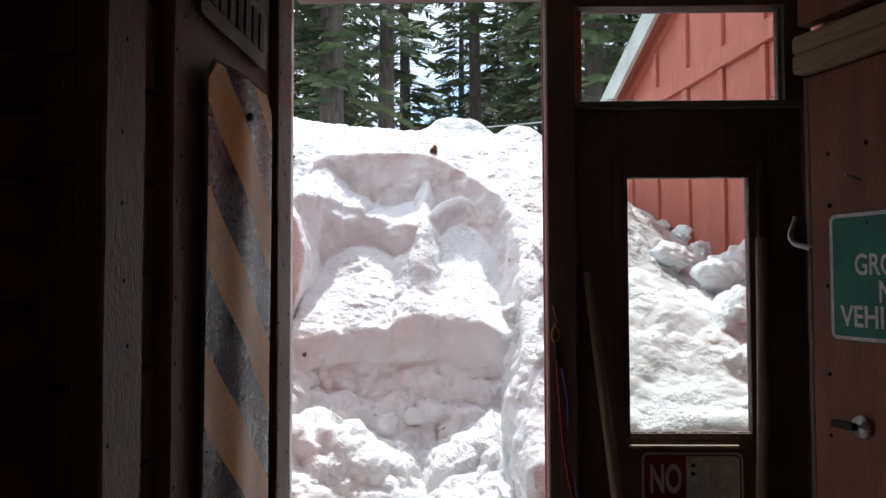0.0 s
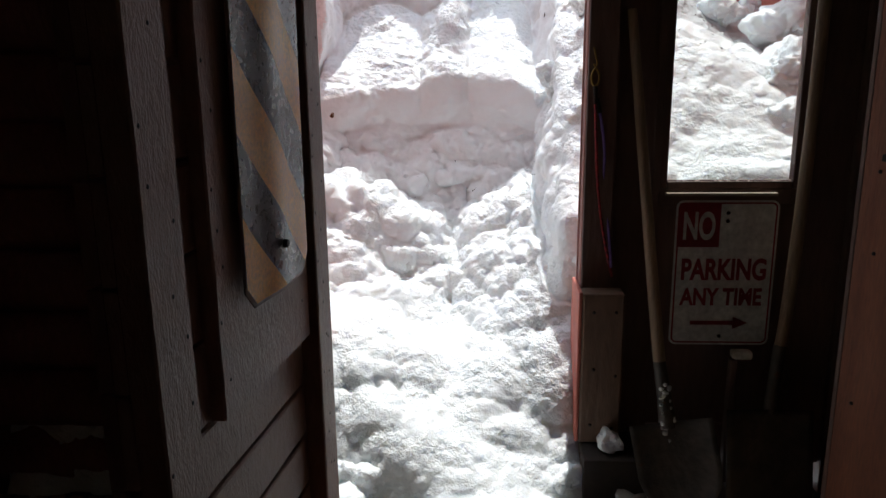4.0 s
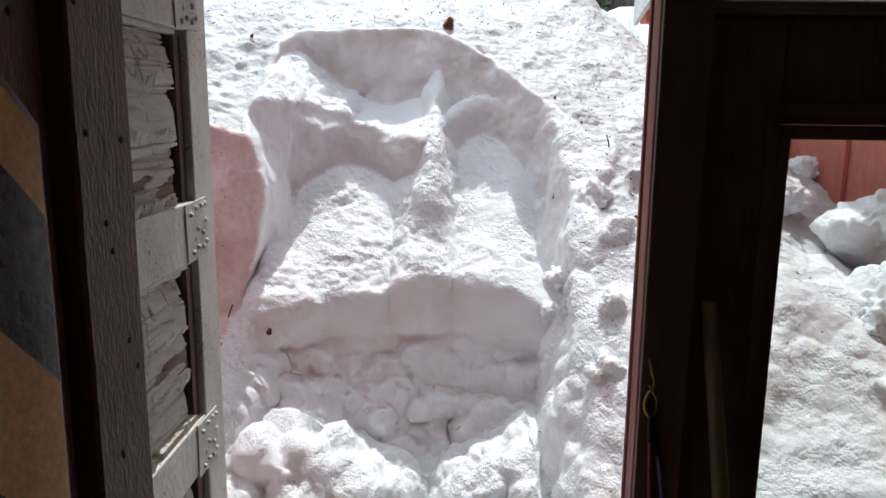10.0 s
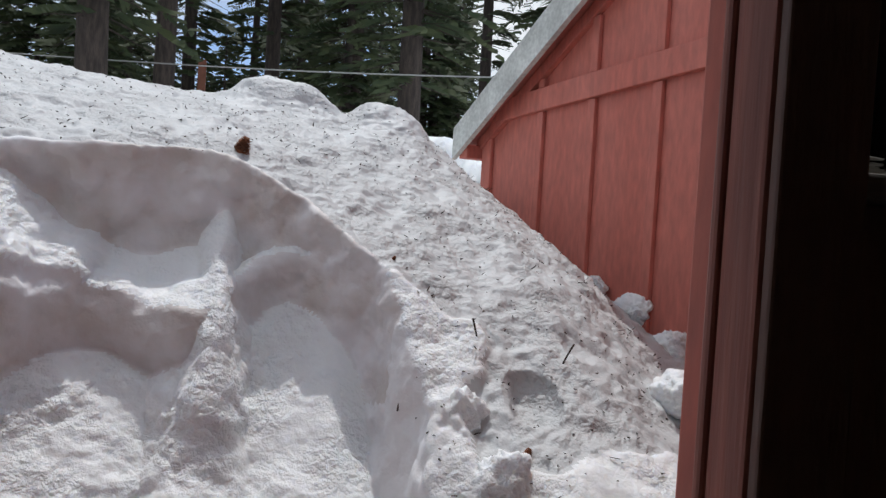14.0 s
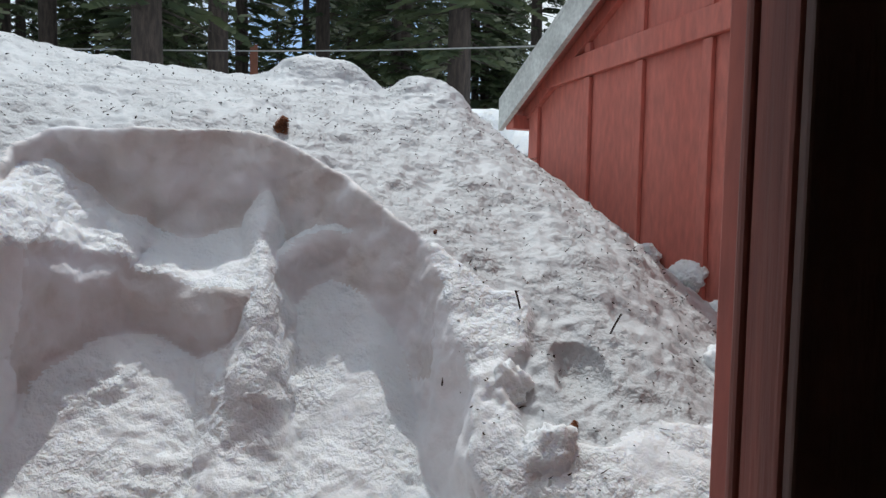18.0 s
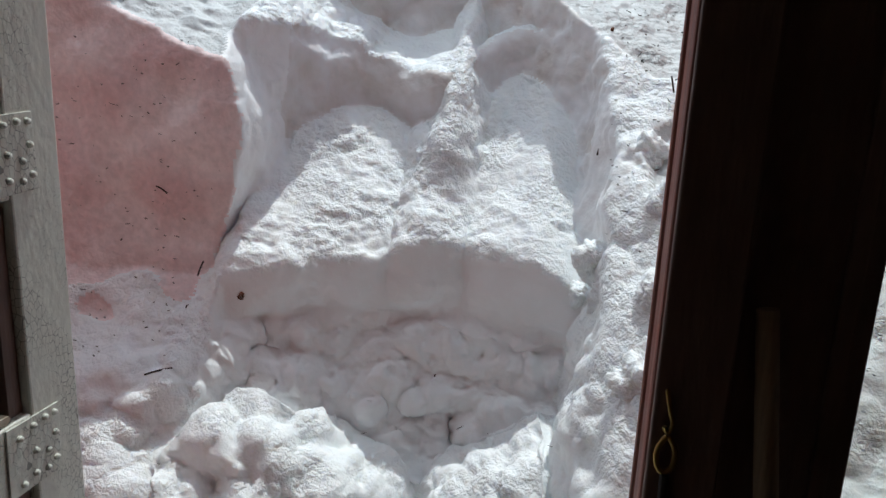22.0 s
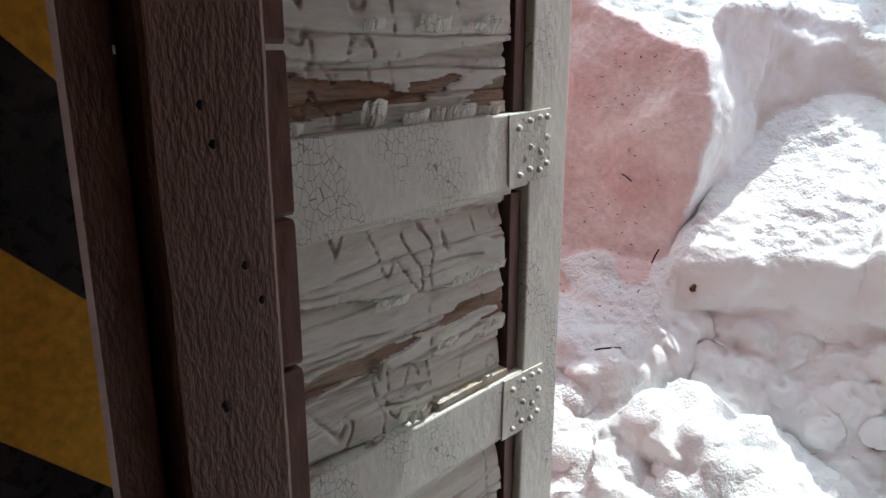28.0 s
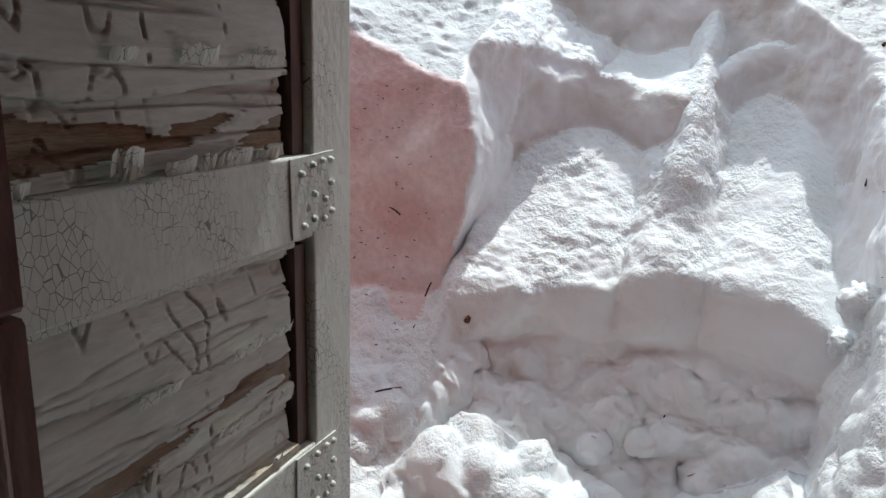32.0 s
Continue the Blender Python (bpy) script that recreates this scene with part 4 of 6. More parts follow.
def ring(w, h, r, t, material, parent, off, name="border"):
    bm = bmesh.new()
    outer, inner = [], []
    for cx, cz, a0 in ((1, 1, 0), (-1, 1, 90), (-1, -1, 180), (1, -1, 270)):
        for k in range(7):
            a = radians(a0 + 15 * k)
            outer.append(bm.verts.new((cx * (w / 2 - r) + r * math.cos(a), off, cz * (h / 2 - r) + r * math.sin(a))))
            inner.append(bm.verts.new((cx * (w / 2 - r) + (r - t) * math.cos(a), off, cz * (h / 2 - r) + (r - t) * math.sin(a))))
    n = len(outer)
    for k in range(n):
        bm.faces.new((outer[k], inner[k], inner[(k + 1) % n], outer[(k + 1) % n]))
    return part(name, bm, material, parent)


ring(0.293, 0.445, 0.018, 0.005, M_SIGNRED, noparking, -0.0028)
boxpart("red_field", (-0.143, -0.0032, 0.085), (-0.02, -0.0024, 0.22), M_SIGNRED, noparking, 0)
T = Matrix.Translation
letters("lettering", "NO", 0.088, 0.095, T((-0.129, -0.0042, 0.107)), noparking, M_SIGNWHITE, 0.03)
letters("lettering", "PARKING", 0.07, 0.255, T((-0.127, -0.003, -0.02)), noparking, M_SIGNRED, 0.035)
letters("lettering", "ANY TIME", 0.056, 0.248, T((-0.127, -0.003, -0.1)), noparking, M_SIGNRED, 0.035)
_b = bmesh.new()
box(_b, (-0.09, -0.003, -0.163), (0.045, -0.0025, -0.15))
_b.faces.new([_b.verts.new(v) for v in ((0.04, -0.003, -0.176), (0.085, -0.003, -0.1565), (0.04, -0.003, -0.137))])
part("arrow", _b, M_SIGNRED, noparking)
for z in (0.19, 0.165, -0.2):
    _b = bmesh.new()
    bmesh.ops.create_cone(_b, cap_ends=True, segments=12, radius1=0.006, radius2=0.005, depth=0.004, matrix=Matrix.Rotation(radians(90), 4, "X"))
    part("bolt", _b, M_DARKMETAL, noparking, m=T((0.002, -0.004, z)))

# ---- plywood door ajar with the green sign ----
PA = radians(20)
PLY = Matrix(((math.sin(PA), math.cos(PA), 0, 1.252), (-math.cos(PA), math.sin(PA), 0, -0.366), (0, 0, 1, 0), (0, 0, 0, 1)))
# local x runs from the free edge towards the room, local y away from the room
ply = empty("plywood_door", PLY, label="scuffed red-brown plywood door standing ajar", category="door")
boxpart("panel", (0, 0, 0.03), (0.9, 0.03, 1.96), M_PLY, ply, 0.003)
boxpart("edge_strip", (-0.014, 0.0, 0.03), (-0.001, 0.045, 1.96), M_DARK, ply, 0.002)
boxpart("header_board", (-0.03, -0.0, 2.1), (1.0, 0.04, 2.5), M_PLY, ply, 0.004, "plywood board over the door")
for z, dz in ((2.045, 0.028), (1.995, 0.03)):
    boxpart("split_rail", (-0.02, -0.035, z - dz), (1.0, 0.03, z + dz * 0.8), M_SPLIT, ply, 0.012, "pale split timber rail")
_b = bmesh.new()
for (x, z) in ((0.06, 1.75), (0.06, 1.62), (0.06, 1.56), (0.17, 1.76), (0.17, 1.57), (0.05, 1.2), (0.05, 1.05), (0.06, 0.85), (0.3, 1.85), (0.05, 1.42), (0.14, 0.6), (0.05, 0.45)):
    bmesh.ops.create_uvsphere(_b, u_segments=8, v_segments=5, radius=0.005, matrix=T((x, -0.001, z)))
part("nail_heads", _b, M_DARKMETAL, ply)
_b = bmesh.new()
bmesh.ops.create_cone(_b, cap_ends=True, segments=10, radius1=0.003, radius2=0.003, depth=0.05, matrix=T((0.15, -0.02, 1.68)) @ Matrix.Rotation(radians(75), 4, "X"))
part("bent_nail", _b, M_METAL, ply)
_b = bmesh.new()
bmesh.ops.create_cone(_b, cap_ends=True, segments=24, radius1=0.028, radius2=0.026, depth=0.008, matrix=T((0.143, -0.005, 1.087)) @ Matrix.Rotation(radians(90), 4, "X"))
lockp = part("deadbolt", _b, M_METAL, ply, "round steel deadbolt plate", True)
_b = bmesh.new()
box(_b, (0.078, -0.035, 1.079), (0.143, -0.015, 1.097), 0.004)
part("thumb_turn", _b, M_DARKMETAL, lockp)
# lever hook on the edge
_cv = bpy.data.curves.new("hook", "CURVE")
_cv.dimensions, _cv.bevel_depth = "3D", 0.007
_s = _cv.splines.new("BEZIER")
_s.bezier_points.add(2)
for bp, co in zip(_s.bezier_points, ((-0.05, 0.0, 1.6), (-0.045, -0.02, 1.54), (0.01, -0.012, 1.515))):
    bp.co, bp.handle_left_type, bp.handle_right_type = co, "AUTO", "AUTO"
_o = bpy.data.objects.new("hook", _cv)
_me = bpy.data.meshes.new_from_object(_o)
bpy.data.objects.remove(_o)
_me.materials.append(M_METAL)
_h = new("hook", _me)
_h.parent = ply

green = empty("green_sign", PLY @ T((0.29, -0.002, 1.443)), label="green sign with white border and white lettering on the plywood", category="sign")
part("plate", plate_mesh(0.46, 0.31, 0.02), M_SIGNGREEN, green)
ring(0.455, 0.305, 0.018, 0.009, M_SIGNWHITE, green, -0.0026)
letters("lettering", "GRO", 0.052, 0.11, T((-0.155, -0.003, 0.003)), green, M_SIGNWHITE, 0.02)
letters("lettering", "N", 0.052, 0.034, T((-0.09, -0.003, -0.061)), green, M_SIGNWHITE, 0.02)
letters("lettering", "VEHI", 0.052, 0.12, T((-0.2, -0.003, -0.121)), green, M_SIGNWHITE, 0.02)
boxpart("letter_bar", (-0.03, -0.0032, 0.003), (0.15, -0.0026, 0.055), M_SIGNWHITE, green, 0)
boxpart("letter_bar", (-0.045, -0.0032, -0.061), (0.06, -0.0026, -0.009), M_SIGNWHITE, green, 0)
boxpart("letter_bar", (-0.07, -0.0032, -0.121), (0.19, -0.0026, -0.069), M_SIGNWHITE, green, 0)
yellow = empty("yellow_sign", PLY @ T((0.34, -0.002, 0.62)), label="black sign with a yellow border on the plywood door", category="sign")
part("plate", plate_mesh(0.36, 0.36, 0.03), M_BLACK, yellow)
ring(0.36, 0.36, 0.03, 0.022, M_YELLOW, yellow, -0.0026)


# ---- brown plank door, open into the room ----
BU = math.atan2(0.103, 1.0)
BD = Matrix(((-math.sin(BU), math.cos(BU), 0, -0.027), (-math.cos(BU), -math.sin(BU), 0, -0.646), (0, 0, 1, 0), (0, 0, 0, 1)))
# local x: from the far edge into the room; local y: out of the door towards the room
bdoor = empty("plank_door", BD, label="dark brown painted plank door, open against the wall", category="door")


def rag_board(name, u0, u1, n0, n1, z0, z1, material, parent, seed=0, rag=0.004, label=""):
    """A board whose two long edges are a little uneven and worn."""
    bm = bmesh.new()
    rr = random.Random(seed)
    upright = (z1 - z0) > (u1 - u0)
    n = max(3, int((z1 - z0 if upright else u1 - u0) / 0.08))
    rows = []
    for k in range(n + 1):
        f = k / n
        a, b = rr.uniform(-rag, rag * 0.3), rr.uniform(-rag * 0.3, rag)
        if upright:
            z = z0 + (z1 - z0) * f
            q = [(u0 - a, n0, z), (u1 - b, n0, z), (u1 - b, n1 - 0.003, z), (u1 - b - 0.004, n1, z), (u0 - a + 0.004, n1, z), (u0 - a, n1 - 0.003, z)]
        else:
            u = u0 + (u1 - u0) * f
            q = [(u, n0, z0 - a), (u, n0, z1 - b), (u, n1 - 0.003, z1 - b), (u, n1, z1 - b - 0.004), (u, n1, z0 - a + 0.004), (u, n1 - 0.003, z0 - a)]
        rows.append([bm.verts.new(v) for v in q])
    for a, b in zip(rows[:-1], rows[1:]):
        for k in range(6):
            bm.faces.new((a[k], a[(k + 1) % 6], b[(k + 1) % 6], b[k]))
    bm.faces.new(rows[0])
    bm.faces.new(rows[-1])
    bmesh.ops.recalc_face_normals(bm, faces=bm.faces)
    return part(name, bm, material, parent, label)


BB = 0.27
zs = [BB, 0.385, 0.505, 0.625, 0.745, 0.885, 1.03, 1.17, 1.31, 1.45, 1.59, 1.73, 1.87, 2.0, 2.14]
for k, (a, b) in enumerate(zip(zs[:-1], zs[1:])):
    rag_board("plank", 0.002, 0.728, -0.062, -0.042, a + 0.003, b - 0.003, M_BROWN, bdoor, 10 + k, 0.003)
for k, (a, b) in enumerate(zip(zs[:-1], zs[1:])):
    rag_board("backing_plank", -0.052, 0.728, -0.085, -0.063, a + 0.001, b - 0.001, M_EDGEBROWN, bdoor, 40 + k, 0.004)
rag_board("edge_batten", 0.0, 0.09, -0.041, 0.0, BB - 0.01, 2.14, M_BROWN, bdoor, 1, 0.0022)
rag_board("edge_batten", 0.627, 0.728, -0.041, 0.0, BB - 0.05, 2.14, M_BROWN, bdoor, 2, 0.0022)
rag_board("middle_board", 0.097, 0.52, -0.041, -0.016, 0.75, 2.14, M_BROWN, bdoor, 3, 0.003)
_b = bmesh.new()
rr = random.Random(3)
for u0, u1, n in ((0.015, 0.08, 0.0), (0.015, 0.08, 0.0), (0.64, 0.715, 0.0), (0.125, 0.15, -0.016), (0.48, 0.51, -0.016)):
    z = 0.35
    while z < 2.1:
        z += rr.uniform(0.05, 0.13)
        if n < 0 and z < 0.8:
            continue
        bmesh.ops.create_uvsphere(_b, u_segments=8, v_segments=4, radius=0.0045, matrix=T((rr.uniform(u0, u1), n - 0.0015, z)) @ Matrix.Diagonal((1, 0.6, 1, 1)))
part("nail_heads", _b, M_DARKMETAL, bdoor)

# striped marker panel on the door
marker = empty("striped_marker", BD @ T((0.288, -0.006, 1.362)), label="worn black and orange-yellow diagonal striped marker plate, bent and scratched", category="sign")
MW, MH, CH = 0.305, 0.914, 0.035


def clip_poly(poly, a, b, c):
    """Keep the part of a polygon with a*x + b*z <= c."""
    out = []
    for k in range(len(poly)):
        p, q = poly[k], poly[(k + 1) % len(poly)]
        dp, dq = a * p[0] + b * p[1] - c, a * q[0] + b * q[1] - c
        if dp <= 0:
            out.append(p)
        if dp * dq < 0:
            f = dp / (dp - dq)
            out.append((p[0] + (q[0] - p[0]) * f, p[1] + (q[1] - p[1]) * f))
    return out


_oct = [(-MW / 2 + CH, -MH / 2), (MW / 2 - CH, -MH / 2), (MW / 2, -MH / 2 + CH), (MW / 2, MH / 2 - CH), (MW / 2 - CH, MH / 2), (-MW / 2 + CH, MH / 2), (-MW / 2, MH / 2 - CH), (-MW / 2, -MH / 2 + CH)]


def bow(u, z):
    """The plate's bends: two soft upright creases and a warp."""
    return 0.01 * (1 - math.sqrt((u + 0.01) ** 2 + 0.0003) / 0.16) + 0.0015 * math.sin(u * 40 + 1.0) + 0.002 * math.sin(z * 5)


def sheet(poly, off, material, name, label="", grid=0.02, gz=0.05):
    """A thin bent sheet with the outline poly, facing +y (towards the room)."""
    bm = bmesh.new()
    us, vs = [p[0] for p in poly], [p[1] for p in poly]
    for i in range(math.floor(min(us) / grid), math.ceil(max(us) / grid)):
        col = clip_poly(clip_poly(poly, -1, 0, -i * grid), 1, 0, (i + 1) * grid)
        for j in range(math.floor(min(vs) / gz), math.ceil(max(vs) / gz)):
            s = clip_poly(clip_poly(col, 0, -1, -j * gz), 0, 1, (j + 1) * gz) if len(col) > 2 else []
            if len(s) > 2:
                bm.faces.new([bm.verts.new((p[0], off + bow(p[0], p[1]), p[1])) for p in s])
    bmesh.ops.remove_doubles(bm, verts=bm.verts, dist=1e-5)
    for f in bm.faces:
        f.normal_update()
        if f.normal.y < 0:
            f.normal_flip()
    ob = part(name, bm, material, marker, label, True)
    return ob


_back = sheet(_oct, 0.004, M_PINKEDGE, "plate", "dull reddish plate edge")
_sol = _back.modifiers.new("thick", "SOLIDIFY")
_sol.thickness, _sol.offset = 0.002, -1
inner = [(p[0] * 0.965, p[1] * 0.985) for p in _oct]
# stripes fall towards the doorway side; local x grows into the room
for k in range(-7, 9):
    c0 = k * 0.0951 - 0.068
    s45 = math.sqrt(0.5)
    band = clip_poly(clip_poly(inner, s45, -s45, c0 + 0.0951), -s45, s45, -c0 - 0.0004)
    if len(band) > 2:
        sheet(band, 0.0062, M_STRIPE_Y if k % 2 == 0 else M_STRIPE_K, "stripe")
for z in (0.38, -0.37):
    _b = bmesh.new()
    bmesh.ops.create_cone(_b, cap_ends=True, segments=8, radius1=0.009, radius2=0.007, depth=0.008, matrix=Matrix.Rotation(radians(-90), 4, "X"))
    part("bolt", _b, M_DARKMETAL, marker, m=T((0.0, 0.012 + bow(0, z), z)))

# licence plate above it; its characters stay plain bars
lic = empty("licence_plate", BD @ T((0.295, -0.006, 1.95)) @ pose(0, 0, 0, 0, -3, 0), label="dull embossed metal licence plate nailed to the door", category="plate")
_b = plate_mesh(0.305, 0.152, 0.012)
bmesh.ops.rotate(_b, verts=_b.verts, cent=(0, 0, 0), matrix=Matrix.Rotation(radians(180), 3, "Z"))
part("plate_sheet", _b, M_LIC, lic)
for k in range(7):
    boxpart("raised_bar", (-0.125 + 0.037 * k, 0.0012, -0.045), (-0.125 + 0.037 * k + 0.022, 0.005, 0.028), M_LICDARK, lic, 0.002)
boxpart("raised_bar", (-0.09, 0.0012, 0.045), (-0.02, 0.003, 0.062), M_LICDARK, lic, 0.001)
boxpart("raised_bar", (0.02, 0.0012, 0.045), (0.05, 0.003, 0.065), M_LICDARK, lic, 0.001)

# ---- grey panelled door behind it ----
GX = -0.155
gdoor = empty("panelled_door", T((GX, -0.06, 0.5)), label="grey-green panelled door with peeling paint and riveted corner plates, open", category="door")


def gp(name, y0, y1, z0, z1, x0=-0.035, x1=0.0, material=None, bevel=0.003, label=""):
    """Part of the grey door by its distance from the far edge and its height; x from its face."""
    return boxpart(name, (x0, y0, z0 - 0.5), (x1, y1, z1 - 0.5), material or M_GREY, gdoor, bevel, label)


gp("stile", -0.08, 0.01, 0.5, 2.3)
gp("stile", -0.82, -0.72, 0.5, 2.3)
for a, b in ((0.5, 0.575), (0.825, 0.925), (1.18, 1.272), (1.545, 1.645), (1.915, 2.01), (2.22, 2.3)):
    gp("rail", -0.718, -0.0815, a, b)
    gp("rail_moulding", -0.71, -0.112, a - 0.008 if a > 0.5 else a + 0.076, a - 0.0005 if a > 0.5 else a + 0.083, -0.03, -0.006, None, 0.002)
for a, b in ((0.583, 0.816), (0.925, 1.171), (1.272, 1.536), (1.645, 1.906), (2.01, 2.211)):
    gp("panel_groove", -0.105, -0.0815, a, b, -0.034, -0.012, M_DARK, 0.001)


def rolled_panel(z0, z1, seed, bare):
    """Three overlapping warped boards between the rails, the old paint cracked and lifted off."""
    Y = np.linspace(-0.714, -0.114, 240)
    Z = np.linspace(z0, z1, 150)
    yy, zz = np.meshgrid(Y, Z)
    g = np.stack([yy, zz, zz * 0 + seed * 1.7], -1)
    warp = 0.02 * np.sin(yy * 5 + seed) + 0.012 * np.sin(yy * 11 + 2 * seed)
    f = ((zz - z0) / (z1 - z0) * 3 + warp * 8) % 1.0
    x = -0.032 + 0.014 * np.sqrt(np.clip(1 - (f * 1.1 - 0.15) ** 2, 0, 1)) * (1 - f) ** 0.35 + 0.008 * np.sin((zz - z0) / (z1 - z0) * math.pi) + 0.003 * vnoise(g * (3, 14, 1), 3, 2)
    coat = vnoise(g * (6, 38, 5), 1.0, 4) + 0.75 * np.exp(-((zz - bare) / 0.03) ** 2) - 0.52       # where the paint has come off
    gone = coat > 0.12
    curl = np.clip(1 - np.abs(coat - 0.06) / 0.06, 0, 1)
    x = x + np.where(gone, -0.0026, 0) + 0.0022 * curl * ~gone
    crack = np.clip(1 - np.abs(vnoise(g * (1.6, 42, 4) + 3.3, 1.0, 3)) / 0.05, 0, 1) + np.clip(1 - np.abs(vnoise(g * (22, 9, 4) + 9.3, 1.0, 2)) / 0.02, 0, 1) * 0.6
    x = x - 0.008 * np.clip(crack, 0, 1)
    me = grid_mesh("panel", np.stack([x, yy, zz - 0.5], -1), M_PEEL)
    me.materials.append(M_BARE_BROWN)
    me.polygons.foreach_set("material_index", gone[:-1, :-1].astype(np.int32).ravel())
    ob = new("panel", me)
    ob.parent = gdoor
    return ob


for k, (a, b, c) in enumerate(((0.926, 1.179, 0.96), (1.273, 1.544, 1.385), (1.646, 1.914, 1.675))):
    rolled_panel(a, b, k + 1, c)
# wire mesh bays
for a, b in ((0.577, 0.823), (2.012, 2.218)):
    _b = bmesh.new()
    y = -0.715
    while y < -0.105:
        box(_b, (-0.019, y, a - 0.5), (-0.0178, y + 0.0013, b - 0.5))
        y += 0.0128
    z = a
    while z < b:
        box(_b, (-0.0176, -0.715, z - 0.5), (-0.0164, -0.105, z - 0.5 + 0.0013))
        z += 0.0128
    part("wire_mesh", _b, M_DARKMETAL, gdoor, "rusty square wire mesh")
# riveted mending plates
_b = bmesh.new()
box(_b, (0, -0.095, -0.047), (0.0025, 0.0, 0.047), 0.0008)
_pm = mesh_of("mending_plate", _b, M_GREY)
_b = bmesh.new()
for y, z in ((-0.075, 0.028), (-0.072, -0.035), (-0.05, 0.035), (-0.048, 0.0), (-0.05, -0.03), (-0.028, 0.037), (-0.025, -0.01), (-0.028, -0.034), (-0.01, 0.036), (-0.01, 0.008), (-0.01, -0.028)):
    bmesh.ops.create_cone(_b, cap_ends=True, segments=8, radius1=0.0048, radius2=0.0036, depth=0.005, matrix=T((0.0045, y, z)) @ Matrix.Rotation(radians(90), 4, "Y"))
_rm = mesh_of("rivets", _b, M_GREY, True)
for z in (0.545, 0.875, 1.22, 1.6, 1.965, 2.255):
    o = new("mending_plate", _pm)
    o.parent, o.matrix_basis = gdoor, T((0.0005, -0.036, z - 0.5)) @ pose(0, 0, 0, 2 if z > 1.3 else -2, 0, 0)
    q = new("rivets", _rm)
    q.parent = o
# curled paint flakes on ledges
for k in range(46):
    rr = random.Random(200 + k)
    z0 = rr.choice((0.93, 1.0, 1.08, 1.28, 1.36, 1.44, 1.65, 1.66, 1.75, 1.83, 1.275, 1.648))
    y0 = -0.115 - abs(rr.gauss(0, 0.16))
    w, h = rr.uniform(0.012, 0.055), rr.uniform(0.006, 0.02)
    bm = bmesh.new()
    n = 7
    top, bot = [], []
    for j in range(n):
        f = j / (n - 1)
        c = 0.004 * math.sin(f * 3.1) + rr.uniform(0, 0.002)
        top.append(bm.verts.new((c + 0.004, -w * f, h * rr.uniform(0.6, 1.0))))
        bot.append(bm.verts.new((c * 0.4, -w * f, -h * rr.uniform(0.1, 0.5))))
    for j in range(n - 1):
        bm.faces.new((bot[j], bot[j + 1], top[j + 1], top[j]))
    if y0 > -0.7:
        part("paint_flake", bm, M_GREY if k % 4 else M_FLAKE_SUN, gdoor, m=T((-0.010, y0, z0 - 0.5)))
rag_board("broken_ledge", -0.028, -0.004, -0.26, -0.112, 0.7735, 0.785, M_FLAKE_SUN, gdoor, 77, 0.003, "splintered pale ledge")

# ---- slatted floor ----
slats = empty("slat_floor", label="worn wooden slats laid over the floor, wet and littered with snow", category="floor", kind="structure")
meshes = []
for k in range(5):
    bm = bmesh.new()
    w = 0.038 + 0.004 * (k % 3)
    vs = box(bm, (-w / 2, -1.9, -0.015), (w / 2, 0.0, 0.015), 0.004)
    meshes.append(mesh_of("slat", bm, M_SLAT))
x = -1.5
k = 0
rr = random.Random(8)
while x < 2.9:
    o = new("slat", meshes[k % 5])
    o.parent = slats
    o.matrix_basis = T((x, -0.245 if x > 0.6 else -0.23, 0.012 + rr.uniform(-0.003, 0.003))) @ pose(0, 0, 0, 0, 0, rr.uniform(-0.25, 0.25))
    x += 0.056 + rr.uniform(-0.004, 0.006)
    k += 1
for y in (-0.5, -1.1, -1.7):
    boxpart("bearer", (-1.55, y - 0.03, -0.044), (2.95, y + 0.03, -0.005), M_EARTH, slats, 0)


# ---- tools ----
def tube(name, pts, radius, material, parent, label="", radii=None, closed=False, seg=3):
    cu = bpy.data.curves.new(name, "CURVE")
    cu.dimensions, cu.bevel_depth, cu.bevel_resolution, cu.use_fill_caps = "3D", radius, seg, True
    s = cu.splines.new("POLY" if len(pts) < 3 else "NURBS")
    s.points.add(len(pts) - 1)
    for k, (p, c) in enumerate(zip(s.points, pts)):
        p.co = (*c, 1)
        if radii:
            p.radius = radii[k]
    if len(pts) >= 3:
        s.use_endpoint_u, s.order_u = True, 3
    ob = bpy.data.objects.new(name, cu)
    me = bpy.data.meshes.new_from_object(ob)
    bpy.data.objects.remove(ob)
    me.materials.append(material)
    me.shade_smooth()
    o = new(name, me)
    if parent:
        o.parent = parent
    return tagged(o, label)


def blade(w, l, dish, point, material, parent, name="blade", curl=0.0):
    """A shovel blade hanging down -z from its top edge, dished towards -y; point 1 = round, 0 = square."""
    bm = bmesh.new()
    nu, nv = 14, 16
    grid = []
    for j in range(nv + 1):
        v = j / nv
        half = w / 2 * (1 if v < 0.45 else (1 - point * ((v - 0.45) / 0.55) ** 2.2))
        half = max(half, 0.004)
        row = []
        for i in range(nu + 1):
            u = i / nu * 2 - 1
            row.append(bm.verts.new((u * half, -dish * (u * u) - curl * v * v + 0.012 * v, -l * v)))
        grid.append(row)
    for a, b in zip(grid[:-1], grid[1:]):
        for i in range(nu):
            bm.faces.new((a[i], a[i + 1], b[i + 1], b[i]))
    bmesh.ops.recalc_face_normals(bm, faces=bm.faces)
    bmesh.ops.solidify(bm, geom=bm.faces[:], thickness=0.003)
    return part(name, bm, material, parent, smooth=True)


